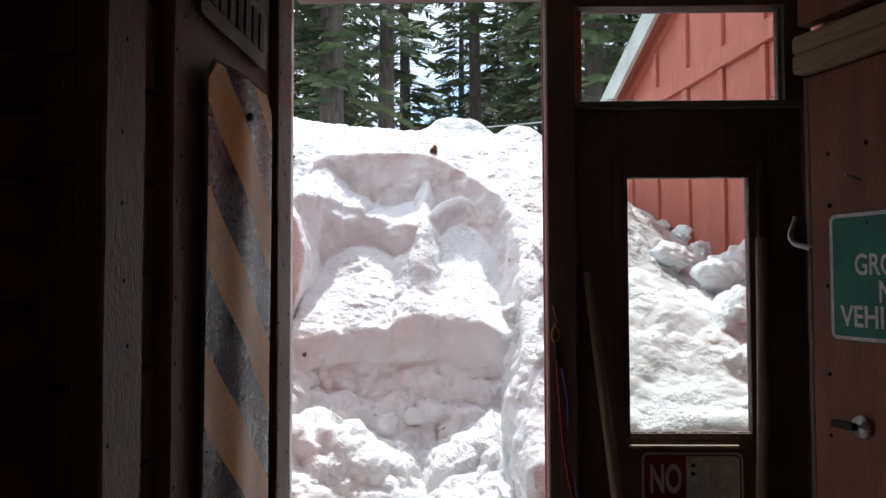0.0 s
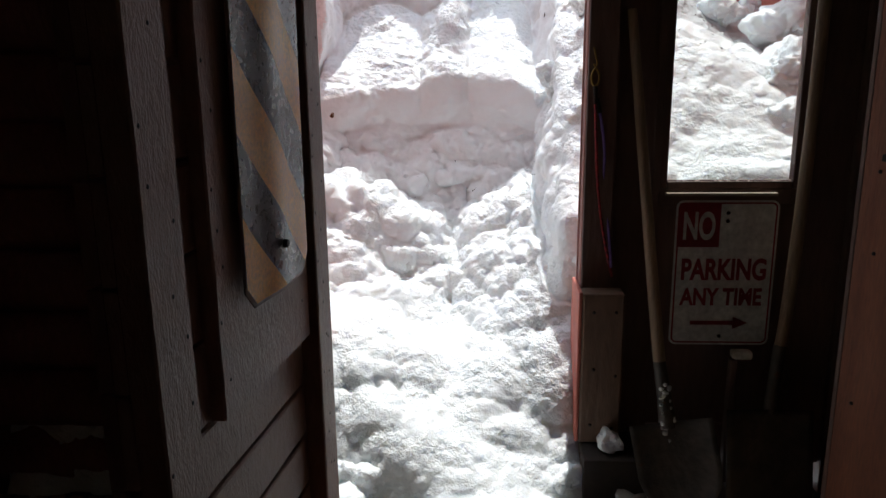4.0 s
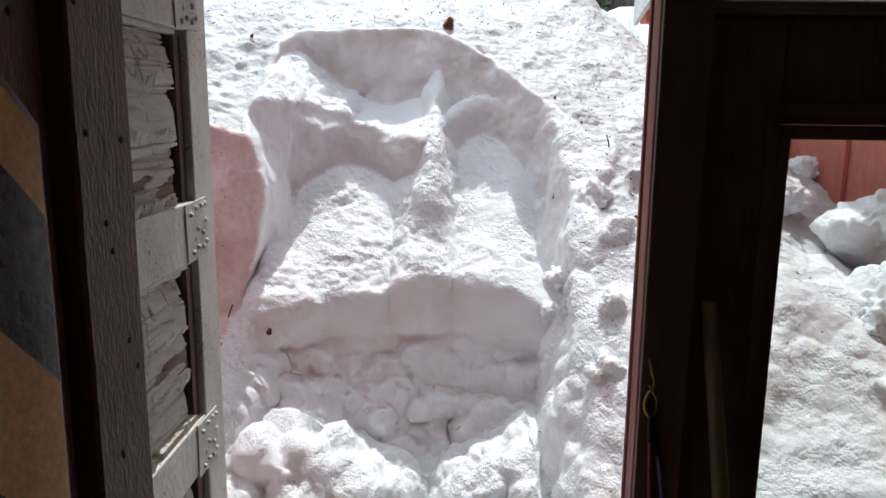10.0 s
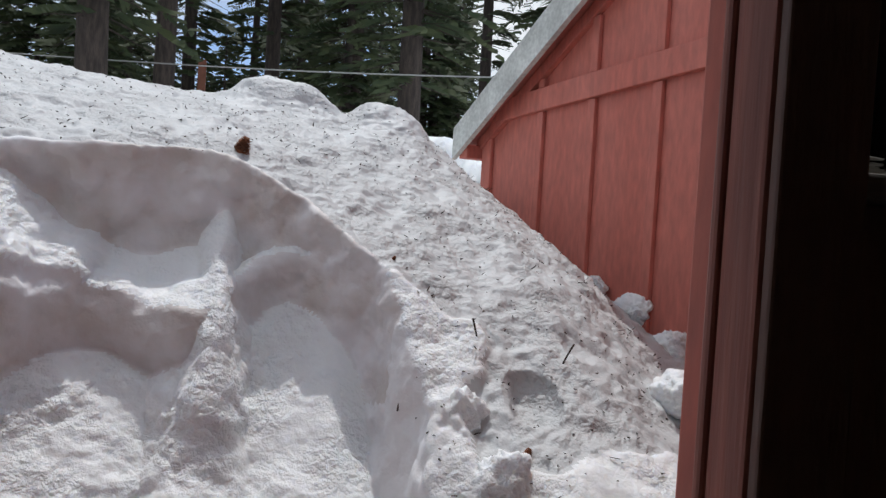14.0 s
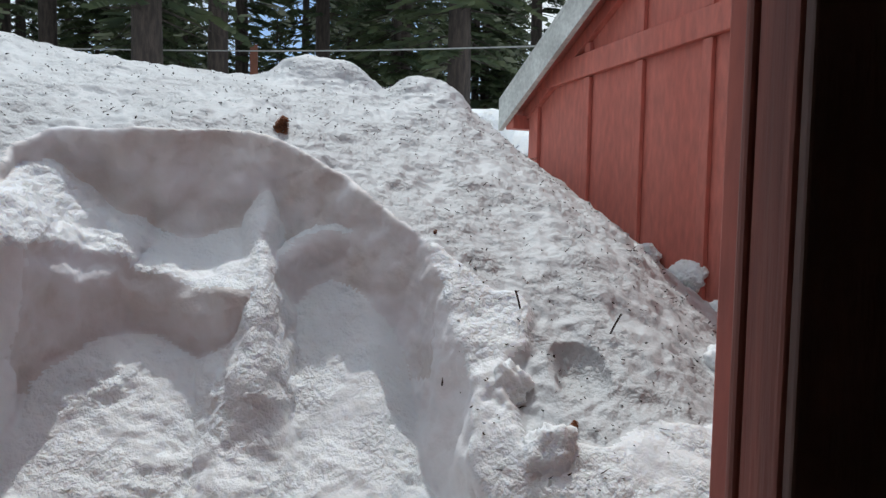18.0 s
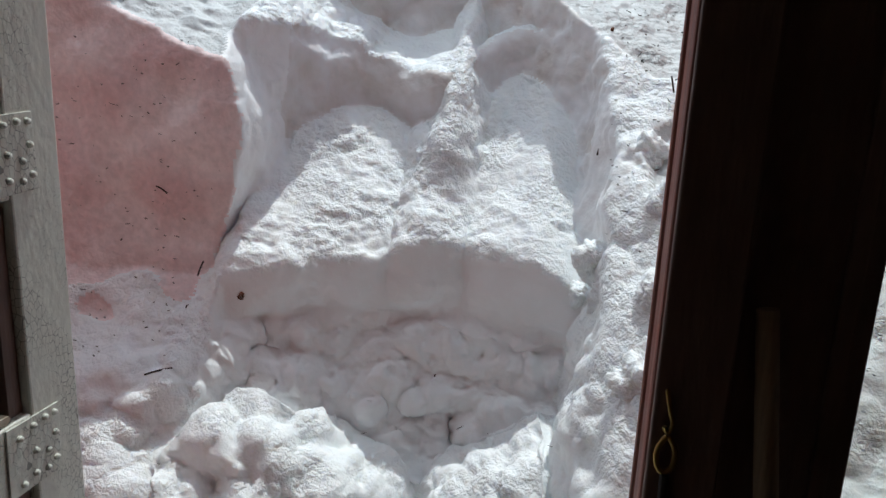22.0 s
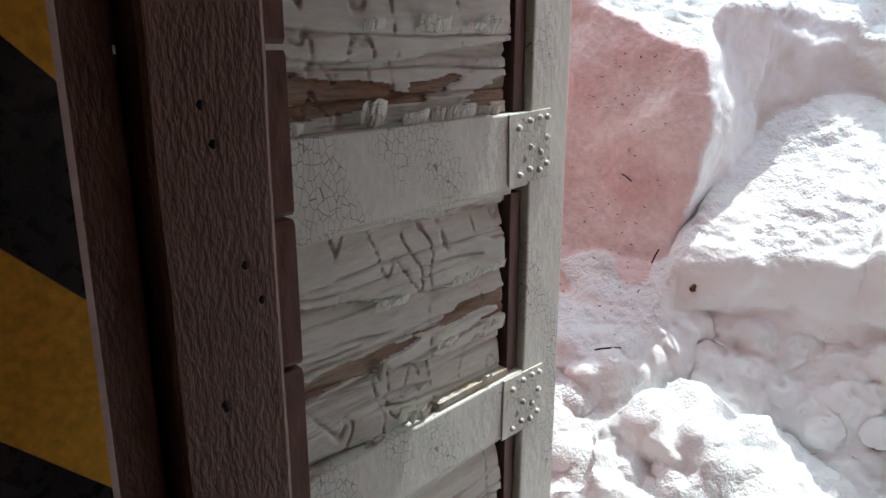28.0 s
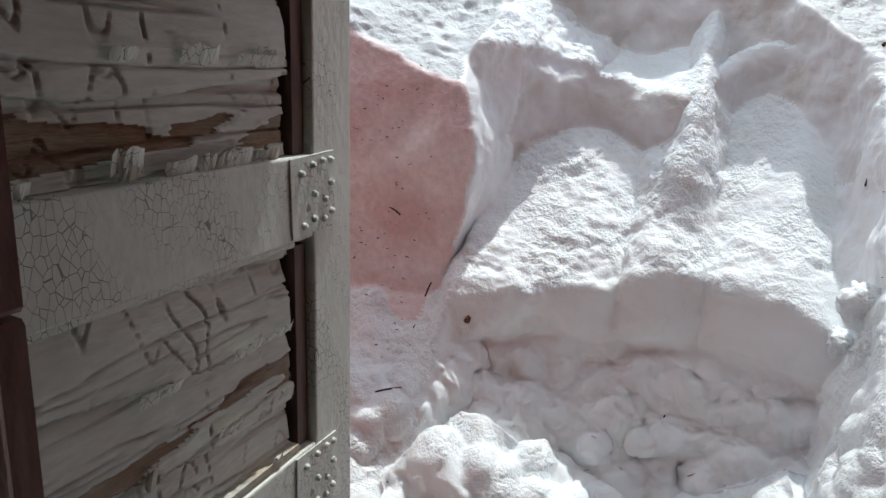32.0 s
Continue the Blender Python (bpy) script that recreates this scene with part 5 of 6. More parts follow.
# round-point shovel: handle leans on the glazed door
shovel = empty("round_shovel", label="round-point steel shovel with a long pale wooden handle on the door", category="shovel")
tube("handle", [(0.735, -0.03, 1.46), (0.785, -0.07, 1.0), (0.82, -0.13, 0.62), (0.84, -0.165, 0.43)], 0.0165, M_HANDLE, shovel, "worn wooden shaft", radii=[0.8, 1, 1.05, 1.1])
tube("socket", [(0.836, -0.16, 0.46), (0.852, -0.18, 0.36), (0.862, -0.2, 0.27)], 0.021, M_STEEL, shovel, "dark steel socket", radii=[0.9, 1.0, 1.25])
_bl = blade(0.235, 0.3, 0.03, 1.0, M_STEEL, shovel)
_bl.matrix_basis = T((0.868, -0.205, 0.29)) @ pose(0, 0, 0, -22, 0, 0) @ pose(0, 0, 0, 0, -8, -14)
# square shovel
sq = empty("square_shovel", label="dark square-mouth shovel with a pale handle leaning on the door", category="shovel")
tube("handle", [(1.262, -0.03, 1.56), (1.245, -0.07, 1.1), (1.205, -0.12, 0.55), (1.19, -0.13, 0.47)], 0.0175, M_HANDLE, sq, "worn wooden shaft")
tube("socket", [(1.192, -0.13, 0.5), (1.175, -0.15, 0.38), (1.165, -0.16, 0.28)], 0.019, M_STEEL, sq)
_bl = blade(0.25, 0.29, 0.012, 0.0, M_STEEL, sq)
_bl.matrix_basis = T((1.16, -0.17, 0.315)) @ pose(0, 0, 0, -14, 0, 0)
# wooden stick behind the shovels, its sunlit spot painted as a pale end
peg = empty("ice_scraper", label="dark flat tool with a pale end standing for a sunlit spot", category="tool")
boxpart("sunlit_end", (1.07, -0.1, 0.44), (1.13, -0.06, 0.465), M_FLAKE_SUN, peg, 0.008, "pale end standing for a sunlit spot")
boxpart("shaft", (1.065, -0.095, 0.03), (1.09, -0.065, 0.44), M_DARK, peg, 0.005)
# black plastic scoop with a red brace
pusher = empty("snow_scoop", label="black plastic snow scoop with a red edge", category="snow shovel")
bm = bmesh.new()
grid = []
for j in range(13):
    v = j / 12
    row = []
    for i in range(11):
        u = i / 10 - 0.5
        row.append(bm.verts.new((u * 0.56, -0.12 * math.sin(v * 1.7) - 0.03 * (2 * u) ** 2, 0.25 * v)))
    grid.append(row)
for a, b in zip(grid[:-1], grid[1:]):
    for i in range(10):
        bm.faces.new((a[i], a[i + 1], b[i + 1], b[i]))
bmesh.ops.solidify(bm, geom=bm.faces[:], thickness=0.005)
part("scoop", bm, M_PLASTIC, pusher, smooth=True, m=T((1.24, -0.88, 0.03)) @ pose(0, 0, 0, 0, 0, -45) @ pose(0, 0, 0, -48, 0, 0))
tube("brace", [(1.2, -0.86, 0.12), (1.26, -0.82, 0.24), (1.42, -0.72, 0.6)], 0.012, M_SIGNRED, pusher, "red painted brace")

# ---- leash on the post ----
leash = empty("leash", label="red and purple cords hanging from a brass snap hook", category="rope")
tube("screw_hook", [(0.628, -0.050, 1.36), (0.63, -0.062, 1.35), (0.634, -0.063, 1.33), (0.64, -0.061, 1.315), (0.634, -0.062, 1.30), (0.629, -0.063, 1.312)], 0.0028, M_BRASS, leash)
tube("snap_hook", [(0.634, -0.063, 1.30), (0.622, -0.063, 1.285), (0.626, -0.063, 1.255), (0.637, -0.063, 1.25), (0.646, -0.063, 1.262), (0.645, -0.063, 1.288), (0.635, -0.063, 1.3)], 0.0036, M_BRASS, leash)
tube("swivel", [(0.636, -0.063, 1.25), (0.637, -0.063, 1.2)], 0.006, M_DARKMETAL, leash)
tube("red_cord", [(0.637, -0.063, 1.2), (0.645, -0.064, 1.05), (0.66, -0.05, 0.9), (0.69, -0.071, 0.74), (0.705, -0.06, 0.69)], 0.0042, M_CORDRED, leash, "red braided cord")
tube("purple_cord", [(0.646, -0.063, 1.2), (0.672, -0.063, 1.08), (0.668, -0.05, 0.98), (0.69, -0.05, 0.85), (0.7, -0.071, 0.72)], 0.004, M_CORDPURPLE, leash, "purple cord")
tube("clasp", [(0.641, -0.062, 1.215), (0.65, -0.062, 1.175)], 0.007, M_DARKMETAL, leash)

# ---- white pot and kindling under the brown door ----
pot = empty("enamel_pot", T((-0.16, -0.56, 0.028)), label="white enamel pot half full under the plank door", category="pot")
bm = bmesh.new()
prof = [(0.0, 0.0), (0.1, 0.0), (0.115, 0.02), (0.12, 0.14), (0.128, 0.15), (0.122, 0.152), (0.114, 0.14), (0.108, 0.02), (0.0, 0.012)]
rows = [[bm.verts.new((r * math.cos(a), r * math.sin(a), z)) for a in [2 * math.pi * k / 32 for k in range(32)]] for r, z in prof[1:-1]]
for a, b in zip(rows[:-1], rows[1:]):
    for k in range(32):
        bm.faces.new((a[k], a[(k + 1) % 32], b[(k + 1) % 32], b[k]))
bm.faces.new(rows[0][::-1])
bm.faces.new(rows[-1])
bmesh.ops.recalc_face_normals(bm, faces=bm.faces)
part("pot_body", bm, M_ENAMEL, pot, smooth=True)
stick = tube("stick", [(-0.13, -0.72, 0.05), (-0.07, -0.6, 0.075), (-0.03, -0.53, 0.09)], 0.011, M_SPLIT, None)
tagged(stick, "pale broken stick lying on the slats", "stick")
_c = bmesh.new()
rr = random.Random(11)
for k in range(26):
    s = rr.uniform(0.008, 0.02)
    bmesh.ops.create_icosphere(_c, subdivisions=1, radius=s, matrix=T((rr.uniform(-0.17, -0.02), rr.uniform(-0.75, -0.5), 0.028 + s * 0.7)))
tagged(part("charcoal_litter", _c, M_BLACK), "dark bits of charcoal and bark on the slats", "litter", kind="stuff")

# ---- snow lumps on the floor and tools ----
for k, (x, y, s, z) in enumerate(((0.2, -0.56, 0.05, 0.06), (0.3, -0.585, 0.065, 0.07), (-0.05, -0.36, 0.10, 0.09), (0.14, -0.47, 0.04, 0.06), (0.42, -0.42, 0.07, 0.07), (0.5, -0.36, 0.06, 0.06),
                                   (0.35, -0.47, 0.08, 0.07), (0.76, -0.52, 0.04, 0.05), (0.80, -0.47, 0.035, 0.05), (0.70, -0.17, 0.04, 0.21), (0.76, -0.26, 0.045, 0.05), (0.57, -0.2, 0.065, 0.08), (0.72, -0.28, 0.03, 0.04),
                                   (-0.06, -0.26, 0.12, 0.14), (0.86, -0.56, 0.02, 0.04), (0.08, -0.66, 0.03, 0.04))):
    tagged(snow_chunk("snow_lump", (x, y, z), s, 30 + k, "clump of white snow fallen on the slatted floor", sub=4), group="snow lumps on the floor")
_c = bmesh.new()
rr = random.Random(12)
for k in range(330):
    x, y = rr.uniform(-0.05, 1.1), -0.3 - abs(rr.gauss(0, 0.2))
    s = rr.uniform(0.002, 0.008)
    bmesh.ops.create_icosphere(_c, subdivisions=1, radius=s, matrix=T((x, y, 0.028 if k % 3 else 0.0)) @ Matrix.Rotation(rr.uniform(0, 3), 4, "Z") @ Matrix.Diagonal((rr.uniform(0.6, 1.3), rr.uniform(1.0, 2.4), rr.uniform(0.4, 0.8), 1)))
for k in range(40):
    s = rr.uniform(0.003, 0.009)
    f = rr.random()
    bmesh.ops.create_icosphere(_c, subdivisions=1, radius=s, matrix=T((0.84 + 0.03 * f + rr.uniform(-0.02, 0.02), -0.185 - 0.04 * f, 0.42 - 0.2 * f)))
tagged(part("snow_crumbs", _c, M_SNOW, smooth=True), "crumbs of snow between the slats and on the shovel", "snow crumbs", kind="stuff")

# ---- neighbouring red building ----
WA = radians(10.5)
WM = Matrix(((-math.sin(WA), math.cos(WA), 0, 1.54), (math.cos(WA), math.sin(WA), 0, 2.125), (0, 0, 1, 0), (0, 0, 0, 1)))
# local x: along the wall, away from the doorway; local y: into the building
wing = empty("red_building", WM, label="coral-red board and batten building with a pale grey-white rake board", category="building")
RS = 0.53
RX, RZ = 0.97, 2.265                                     # far end of the rake and its underside

bm = bmesh.new()
f0 = [(-2.35, 0.8), (0.86, 0.8), (0.86, RZ + (RX - 0.86) * RS + 0.08), (-2.35, RZ + (RX + 2.35) * RS + 0.08)]
va = [bm.verts.new((x, 0, z)) for x, z in f0]
vb = [bm.verts.new((x, 0.12, z)) for x, z in f0]
bm.faces.new(va)
bm.faces.new(vb[::-1])
for k in range(4):
    bm.faces.new((va[k], vb[k], vb[(k + 1) % 4], va[(k + 1) % 4]))
bmesh.ops.recalc_face_normals(bm, faces=bm.faces)
part("wall", bm, M_RED, wing)
boxpart("wall", (0.86 - 0.12, 0.12, 0.8), (0.86, 3.0, 2.45), M_RED, wing, 0)
BELT = 1.7                                               # the belt board runs a little out of level, in degrees
for u in (-2.2, -1.83, -1.46, -1.09, -0.73, -0.37, 0.0, 0.36):
    zb = 2.53 - math.tan(radians(BELT)) * (u + 0.725)
    boxpart("batten", (u - 0.022, -0.02, 0.9), (u + 0.022, -0.001, zb - 0.052), M_RED, wing, 0.003)
    boxpart("batten", (u - 0.022, -0.02, zb + 0.052), (u + 0.022, -0.001, RZ + (RX - u) * RS + 0.0), M_RED, wing, 0.003)
boxpart("corner_board", (0.775, -0.02, 0.9), (0.86, -0.001, 2.394), M_RED, wing, 0.003)
boxpart("belt_board", (-1.625, -0.03, -0.049), (1.6, -0.001, 0.049), M_RED, wing, 0.004, "red horizontal belt board", m=T((-0.725, 0, 2.53)) @ Matrix.Rotation(radians(BELT), 4, "Y"))


def rake(name, y0, y1, d0, d1, material, x1):
    bm = bmesh.new()
    q = [(x1, RZ + (RX - x1) * RS + d0), (-2.4, RZ + (RX + 2.4) * RS + d0), (-2.4, RZ + (RX + 2.4) * RS + d1), (x1, RZ + (RX - x1) * RS + d1)]
    a, b = [bm.verts.new((x, y0, z)) for x, z in q], [bm.verts.new((x, y1, z)) for x, z in q]
    bm.faces.new(a)
    bm.faces.new(b[::-1])
    for k in range(4):
        bm.faces.new((a[k], b[k], b[(k + 1) % 4], a[(k + 1) % 4]))
    bmesh.ops.recalc_face_normals(bm, faces=bm.faces)
    return part(name, bm, material, wing)


rake("rake_board", -0.13, -0.105, 0.0, 0.13, M_WHITE, RX)
rake("rake_soffit", -0.104, -0.002, 0.075, 0.1, M_RED, RX)
rake("frieze_board", -0.028, -0.002, 0.0, 0.06, M_RED, 0.9)
rake("roof", -0.13, 3.0, 0.132, 0.155, M_WHITE, RX)
boxpart("rafter_end", (0.87, -0.1, 2.27), (0.95, 0.1, 2.335), M_RED, wing, 0.004)
tagged(snow_chunk("far_snowbank", (1.75, 4.6, 1.95), 0.55, 77, "snow pile behind the red building", (1.2, 1, 0.9)), category="snowbank")

# blocks of broken snow between the window and the red building
for k, (x, y, z, s, q) in enumerate(((1.52, 0.82, 1.46, 0.14, (1, 0.9, 0.9)), (1.44, 0.6, 1.26, 0.15, (1.1, 0.9, 0.8)), (1.31, 1.05, 1.52, 0.08, (1.2, 0.9, 0.8)), (1.37, 0.42, 1.1, 0.09, (1, 0.9, 0.9)), (1.58, 0.95, 1.4, 0.09, (1, 1, 0.9)), (1.36, 0.27, 0.99, 0.07, (1, 1, 0.9)),
                                           (1.53, 2.0, 1.74, 0.05, (0.8, 1.4, 0.8)), (1.58, 1.8, 1.66, 0.06, (0.8, 1.3, 0.9)), (1.62, 1.6, 1.58, 0.07, (0.9, 1.2, 0.9)))):
    tagged(snow_chunk("snow_block", (x, y, z), s, 60 + k, "broken block of white snow against the red building", q, 5, 0.6), group="blocks of snow by the building")
for k, (x, y, z, s, q) in enumerate(((0.96, 1.55, 1.87, 0.045, (1.2, 1, 0.8)),)):
    tagged(snow_chunk("snow_mound", (x, y, z), s, 90 + k, "rounded mound of old snow on the bank", q, 4, 0.45), group="mounds on the bank")


# ---- trees ----
def conifer(name, height, radius, low, spread, seed, levels=60, per=6, needle=M_NEEDLE, bare=0.0):
    rr = np.random.RandomState(seed)
    tree = empty(name, category="tree")
    bm = bmesh.new()
    rows = []
    for j in range(15):
        f = j / 14
        r = radius * (1 - 0.85 * f) * (1 + (0.35 if j == 0 else 0))
        bx, by = 0.1 * math.sin(f * 3 + seed) * f * height / 15, 0.1 * math.cos(f * 2 + seed) * f * height / 15
        rows.append([bm.verts.new((bx + r * math.cos(a) * (1 + 0.06 * math.sin(5 * a + j)), by + r * math.sin(a), f * height)) for a in [2 * math.pi * k / 12 for k in range(12)]])
    for a, b in zip(rows[:-1], rows[1:]):
        for k in range(12):
            bm.faces.new((a[k], a[(k + 1) % 12], b[(k + 1) % 12], b[k]))
    V, F = [], []
    LV, LF = [], []
    for lv in range(levels):
        f = lv / (levels - 1)
        h = low + (height - low) * f ** 0.9
        L0 = 0.85 * spread * (1 - f) ** 0.75 * (0.55 + 0.45 * min(1, f * 6)) + 0.25
        for b in range(per):
            if rr.rand() < 0.12:
                continue
            a = rr.rand() * 6.283
            L = L0 * rr.uniform(0.55, 1.15)
            droop = rr.uniform(0.12, 0.42)
            d = np.array([math.cos(a), math.sin(a), 0])
            side = np.array([-d[1], d[0], 0])
            base = np.array([0, 0, h + rr.uniform(-0.1, 0.1)])
            k0 = len(LV)
            tip = base + d * L + np.array([0, 0, -droop * L])
            LV += [base + [0, 0, 0.02], base - [0, 0, 0.02], tip]
            LF.append((k0, k0 + 1, k0 + 2))
            if rr.rand() < bare:
                continue
            n = int(6 + L * 9)
            for s in range(n):
                t = 0.18 + 0.82 * (s + rr.rand()) / n
                p = base + d * (L * t) + np.array([0, 0, -droop * L * t * t + 0.1 * L * t * (1 - t)])
                w = (0.14 + 0.3 * (1 - t)) * min(L, 1.6) * rr.uniform(0.6, 1.1)
                sg = 1 if rr.rand() < 0.5 else -1
                out = side * sg * w + d * w * 0.7 + np.array([0, 0, -w * rr.uniform(0.1, 0.6)])
                wid = d * 0.035 * rr.uniform(0.8, 1.6) + np.array([0, 0, 0.03])
                q = len(V)
                V += [p - wid, p + wid, p + out * 0.6 + wid * 1.4, p + out]
                F += [(q, q + 1, q + 2), (q, q + 2, q + 3)]
    for k0 in range(0, len(LV), 3):
        bm.faces.new([bm.verts.new(LV[k0 + j]) for j in range(3)])
    part("trunk", bm, M_BARK, tree, smooth=True)
    for nm, v, f, m in (("crown", V, F, needle),):
        if not f:
            continue
        me = bpy.data.meshes.new(nm)
        me.from_pydata([tuple(x) for x in v], [], f)
        me.materials.append(m)
        o = new(nm, me)
        o.parent = tree
    return tree


SP = dict(label="tall green conifer with a straight dark trunk in the snow", group="forest trees", category="tree")
kinds = [conifer("conifer", 19, 0.24, 2.2, 2.4, 1), conifer("conifer", 22, 0.28, 3.6, 2.6, 2, bare=0.2), conifer("conifer", 15, 0.18, 1.4, 2.0, 3), conifer("conifer", 9, 0.11, 0.3, 1.9, 4, 46), conifer("conifer", 24, 0.26, 6.0, 2.2, 5, 40, bare=0.35), conifer("conifer", 6, 0.08, 0.2, 1.5, 6, 36)]
EYE12, YAW12 = Vector((0.306, -0.741, 0)), radians(-6.0)
placed = [0] * 6


def plant(kind, px, dist, turn, scale=1.0, z=1.38):
    a = math.atan((px - 784) / 1315.0) - YAW12
    p = EYE12 + Vector((math.sin(a), math.cos(a), 0)) * dist
    m = T((p.x, p.y, z)) @ pose(0, 0, 0, 0, 0, turn)
    if placed[kind] == 0:
        o = kinds[kind]
        o.matrix_basis = m
    else:
        o = copy_thing(kinds[kind], m)
    placed[kind] += 1
    o.scale = (scale, scale, scale)
    return tagged(o, **SP)


for n, (px, dist, kind) in enumerate(((15, 15, 1), (165, 26, 4), (190, 31, 0), (235, 22, 4), (268, 36, 0), (395, 13.5, 1), (455, 38, 0), (510, 18, 4), (548, 27, 1), (655, 34, 0), (685, 23, 4), (738, 40, 0),
                                      (775, 31, 2), (820, 21, 4), (870, 42, 0), (915, 16, 1), (965, 33, 0), (1010, 38, 2), (1055, 27, 4), (-70, 18, 1), (-160, 28, 0), (-260, 22, 4), (1180, 26, 1), (1300, 22, 4), (1420, 30, 0), (-400, 25, 1), (1600, 26, 1))):
    plant(kind, px, dist, n * 47)
rr = random.Random(21)
for n in range(24):
    plant(rr.choice((3, 3, 5, 2)), rr.uniform(-300, 1500), rr.uniform(20, 40), n * 31, rr.uniform(0.7, 1.25))
for n in range(20):
    plant(rr.choice((0, 0, 2, 1)), rr.uniform(-500, 1800), rr.uniform(42, 85), n * 77, rr.uniform(0.8, 1.3))
snag = tagged(conifer("dead_snag", 7.5, 0.16, 5, 0.3, 9, 2, 1, bare=1.0), "broken dead trunk standing among the conifers", "dead tree")
snag.matrix_basis = T(EYE12 + Vector((math.sin(math.atan((805 - 784) / 1315.0) - YAW12), math.cos(math.atan((805 - 784) / 1315.0) - YAW12), 0)) * 25 + Vector((0, 0, 1.3)))

# fence post and wire across the clearing
fpost = boxpart("fence_post", (-0.62, 13.9, 1.3), (-0.48, 14.04, 4.75), M_POST, bevel=0.01)
tagged(fpost, "weathered red-brown wooden post carrying a wire", "post")
wire = tube("wire", [(-14.0, 15.0, 4.6), (-7, 14.3, 4.42), (-0.55, 13.95, 4.62), (3, 10, 4.12), (6.5, 6.2, 3.75)], 0.011, M_WIRE, None)
tagged(wire, "thin pale wire strung from the post", "wire")


# ---- pine cones and needle litter on the snow ----
def on_snow(x, y, z):
    return Vector(SNOW_P[np.argmin(((SNOW_P - (x, y, z)) ** 2).sum(1))])


for k, (x, y, z, s) in enumerate(((0.61, 0.84, 1.28, 0.050), (0.74, 0.84, 1.34, 0.055), (0.67, 0.75, 1.19, 0.045), (0.76, 0.70, 1.17, 0.040), (0.70, 0.95, 1.51, 0.040), (0.76, 0.60, 1.04, 0.050), (0.55, 0.85, 1.19, 0.030))):
    tagged(snow_chunk("snow_clump", on_snow(x, y, z) + Vector((0, -0.25 * s, 0.15 * s)), s, 120 + k, "rough clump of white snow stuck to the dug bank", (1, 0.8, 1.1), 4, 0.8), group="clumps on the dug bank")


def pine_cone(x, y, z, size, turn, label):
    bm = bmesh.new()
    for k in range(70):
        f = k / 70
        a, h = k * 2.4, f * 2 - 1
        r = (0.25 + 0.75 * (1 - f) ** 0.8) * (0.7 if f < 0.06 else 1) * 0.8
        mt = Matrix.Rotation(a, 4, "Z") @ T((r, 0, h)) @ Matrix.Rotation(radians(-35 + 30 * h), 4, "Y") @ Matrix.Diagonal((0.4 - 0.15 * f, 0.3 - 0.1 * f, 0.07, 1))
        bmesh.ops.create_icosphere(bm, subdivisions=1, radius=1.0, matrix=mt)
    bmesh.ops.scale(bm, verts=bm.verts, vec=(size, size, size * 0.95))
    p = on_snow(x, y, z)
    o = part("pine_cone", bm, M_CONE, None, label, m=T(p + Vector((0, 0, size * 0.7))) @ pose(0, 0, 0, 20, 15, turn))
    return tagged(o, category="pine cone", group="pine cones on the snow")


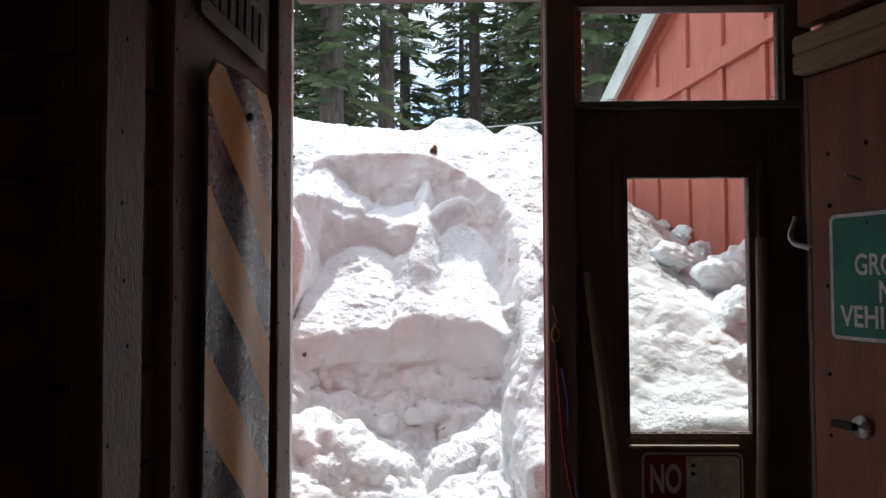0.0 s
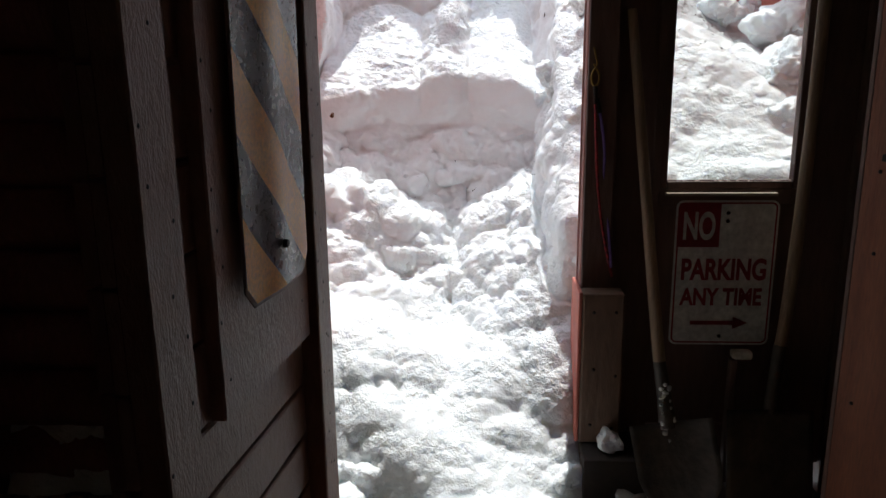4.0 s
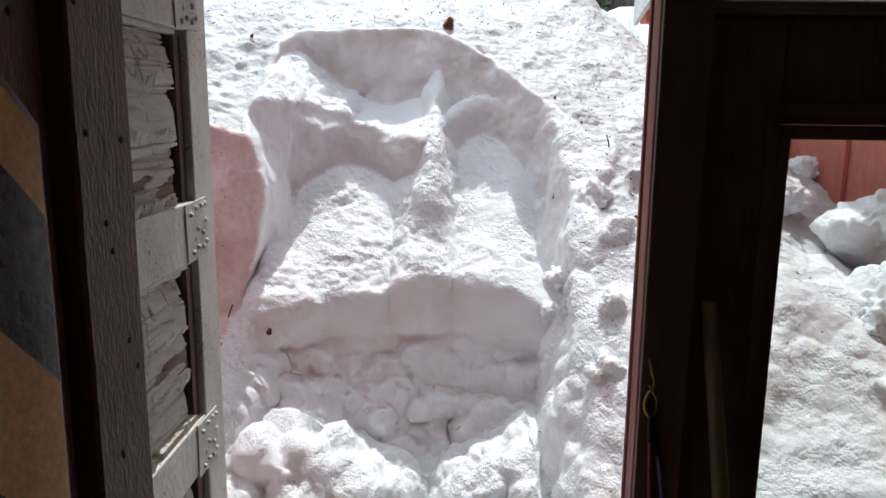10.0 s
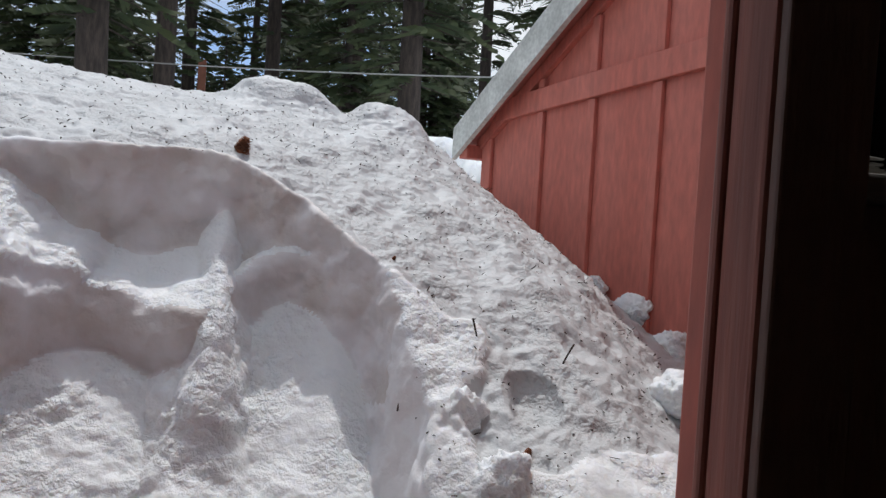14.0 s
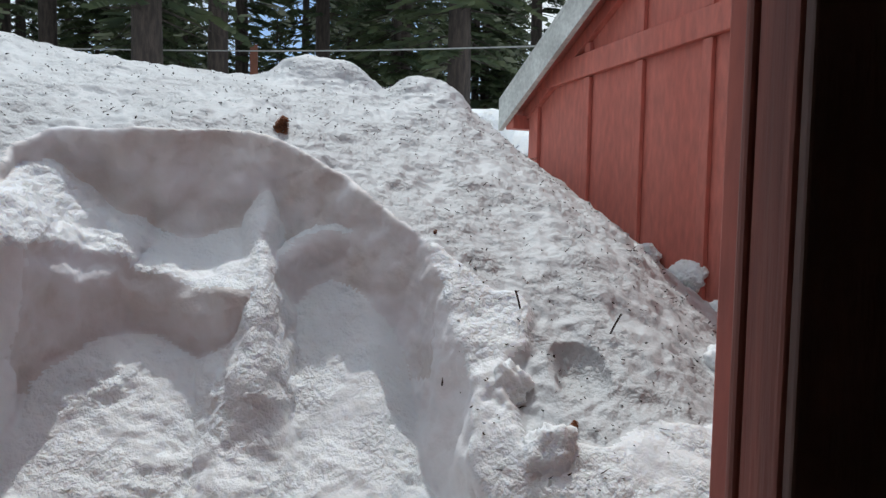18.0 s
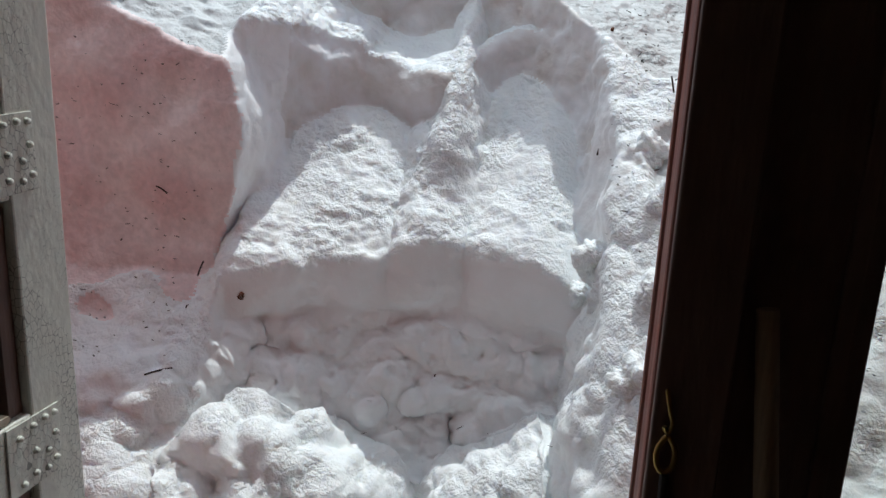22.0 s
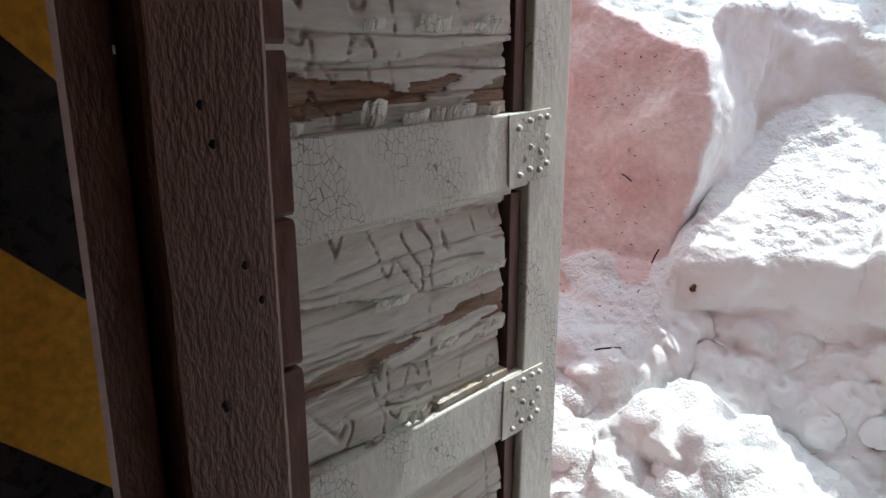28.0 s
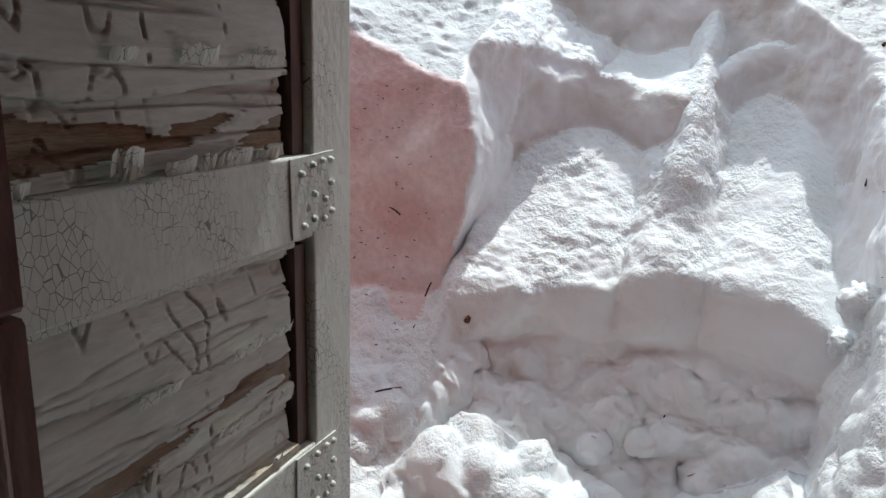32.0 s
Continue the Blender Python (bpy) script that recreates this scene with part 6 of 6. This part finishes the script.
pine_cone(0.232, 1.5, 2.12, 0.024, 10, "upright dark brown pine cone standing on the bank")
pine_cone(0.778, 0.787, 1.5, 0.011, 80, "small broken brown pine cone on the bank")
pine_cone(0.6, 1.25, 1.84, 0.006, 30, "tiny brown pine cone scale on the snow")
pine_cone(-0.391, 1.22, 2.13, 0.007, 60, "tiny orange-brown cone scale on the snow")
pine_cone(-0.298, 0.815, 1.126, 0.01, 60, "dark scrap of cone stuck in the cut snow face")
LV, LF = [], []
rr = random.Random(31)
nv = len(SNOW_P)
tries = 0
count = 0
while count < 1900 and tries < 90000:
    tries += 1
    p = SNOW_P[rr.randrange(nv)]
    x, y, z = p
    bank = (z > (2.07 if x > -0.4 else 1.87) and 1.2 < y < 3.0 and -2 < x < 1.5) or (0.6 < x < 1.4 and 0.4 < y < 2.2 and z > 1.2)
    pinkw = -1.1 < x < -0.42 and 0.66 < y < 0.95 and 0.95 < z < 1.75
    low = z < 1.0 and y > 0.3 and x < 0.6
    if not (bank or pinkw or (low and rr.random() < 0.04)):
        continue
    count += 1
    l = rr.choice((0.003, 0.004, 0.005, 0.006, 0.008, 0.012, 0.02)) * rr.uniform(0.7, 1.3)
    w = rr.uniform(0.0008, 0.002) if l > 0.012 else rr.uniform(0.001, 0.0028)
    a, e = rr.uniform(0, 6.28), rr.uniform(-0.2, 0.7)
    d = np.array([math.cos(a) * math.cos(e), math.sin(a) * math.cos(e), math.sin(e)])
    s = np.cross(d, (0.3, 0.2, 1.0))
    s = s / np.linalg.norm(s) * w
    u = np.cross(d, s)
    b = p + np.array([0, -0.003, 0.003])
    k = len(LV)
    mid = b + d * l * 0.5 + s * rr.uniform(-2, 2)
    LV += [b - s, b + s, b + u, mid - s, mid + s, mid + u, b + d * l]
    LF += [(k, k + 1, k + 4, k + 3), (k + 1, k + 2, k + 5, k + 4), (k + 2, k, k + 3, k + 5), (k + 3, k + 4, k + 6), (k + 4, k + 5, k + 6), (k + 5, k + 3, k + 6)]
me = bpy.data.meshes.new("needle_litter")
me.from_pydata([tuple(map(float, v)) for v in LV], [], LF)
me.materials.append(M_TWIG)
tagged(new("needle_litter", me), "dark pine needles, twigs and bark bits on the snow", "litter", kind="stuff")
for k, (x, y, z, l, a) in enumerate(((-0.463, 0.639, 0.904, 0.07, 20), (0.93, 0.99, 1.63, 0.06, 60), (0.74, 1.02, 1.7, 0.05, 100), (-0.52, 0.8, 1.35, 0.04, 150), (-0.45, 0.78, 1.2, 0.05, 75), (0.52, 1.0, 1.5, 0.05, 80))):
    p = on_snow(x, y, z) + Vector((0, -0.006, 0.006))
    d = Vector((math.cos(radians(a)), 0.2, math.sin(radians(a)) * 0.8)) * l
    tagged(tube("twig", [p, p + d * 0.5 + Vector((0, 0, 0.004)), p + d], 0.0022, M_TWIG, None), "thin dark twig stuck in the snow", "twig", "twigs in the snow")
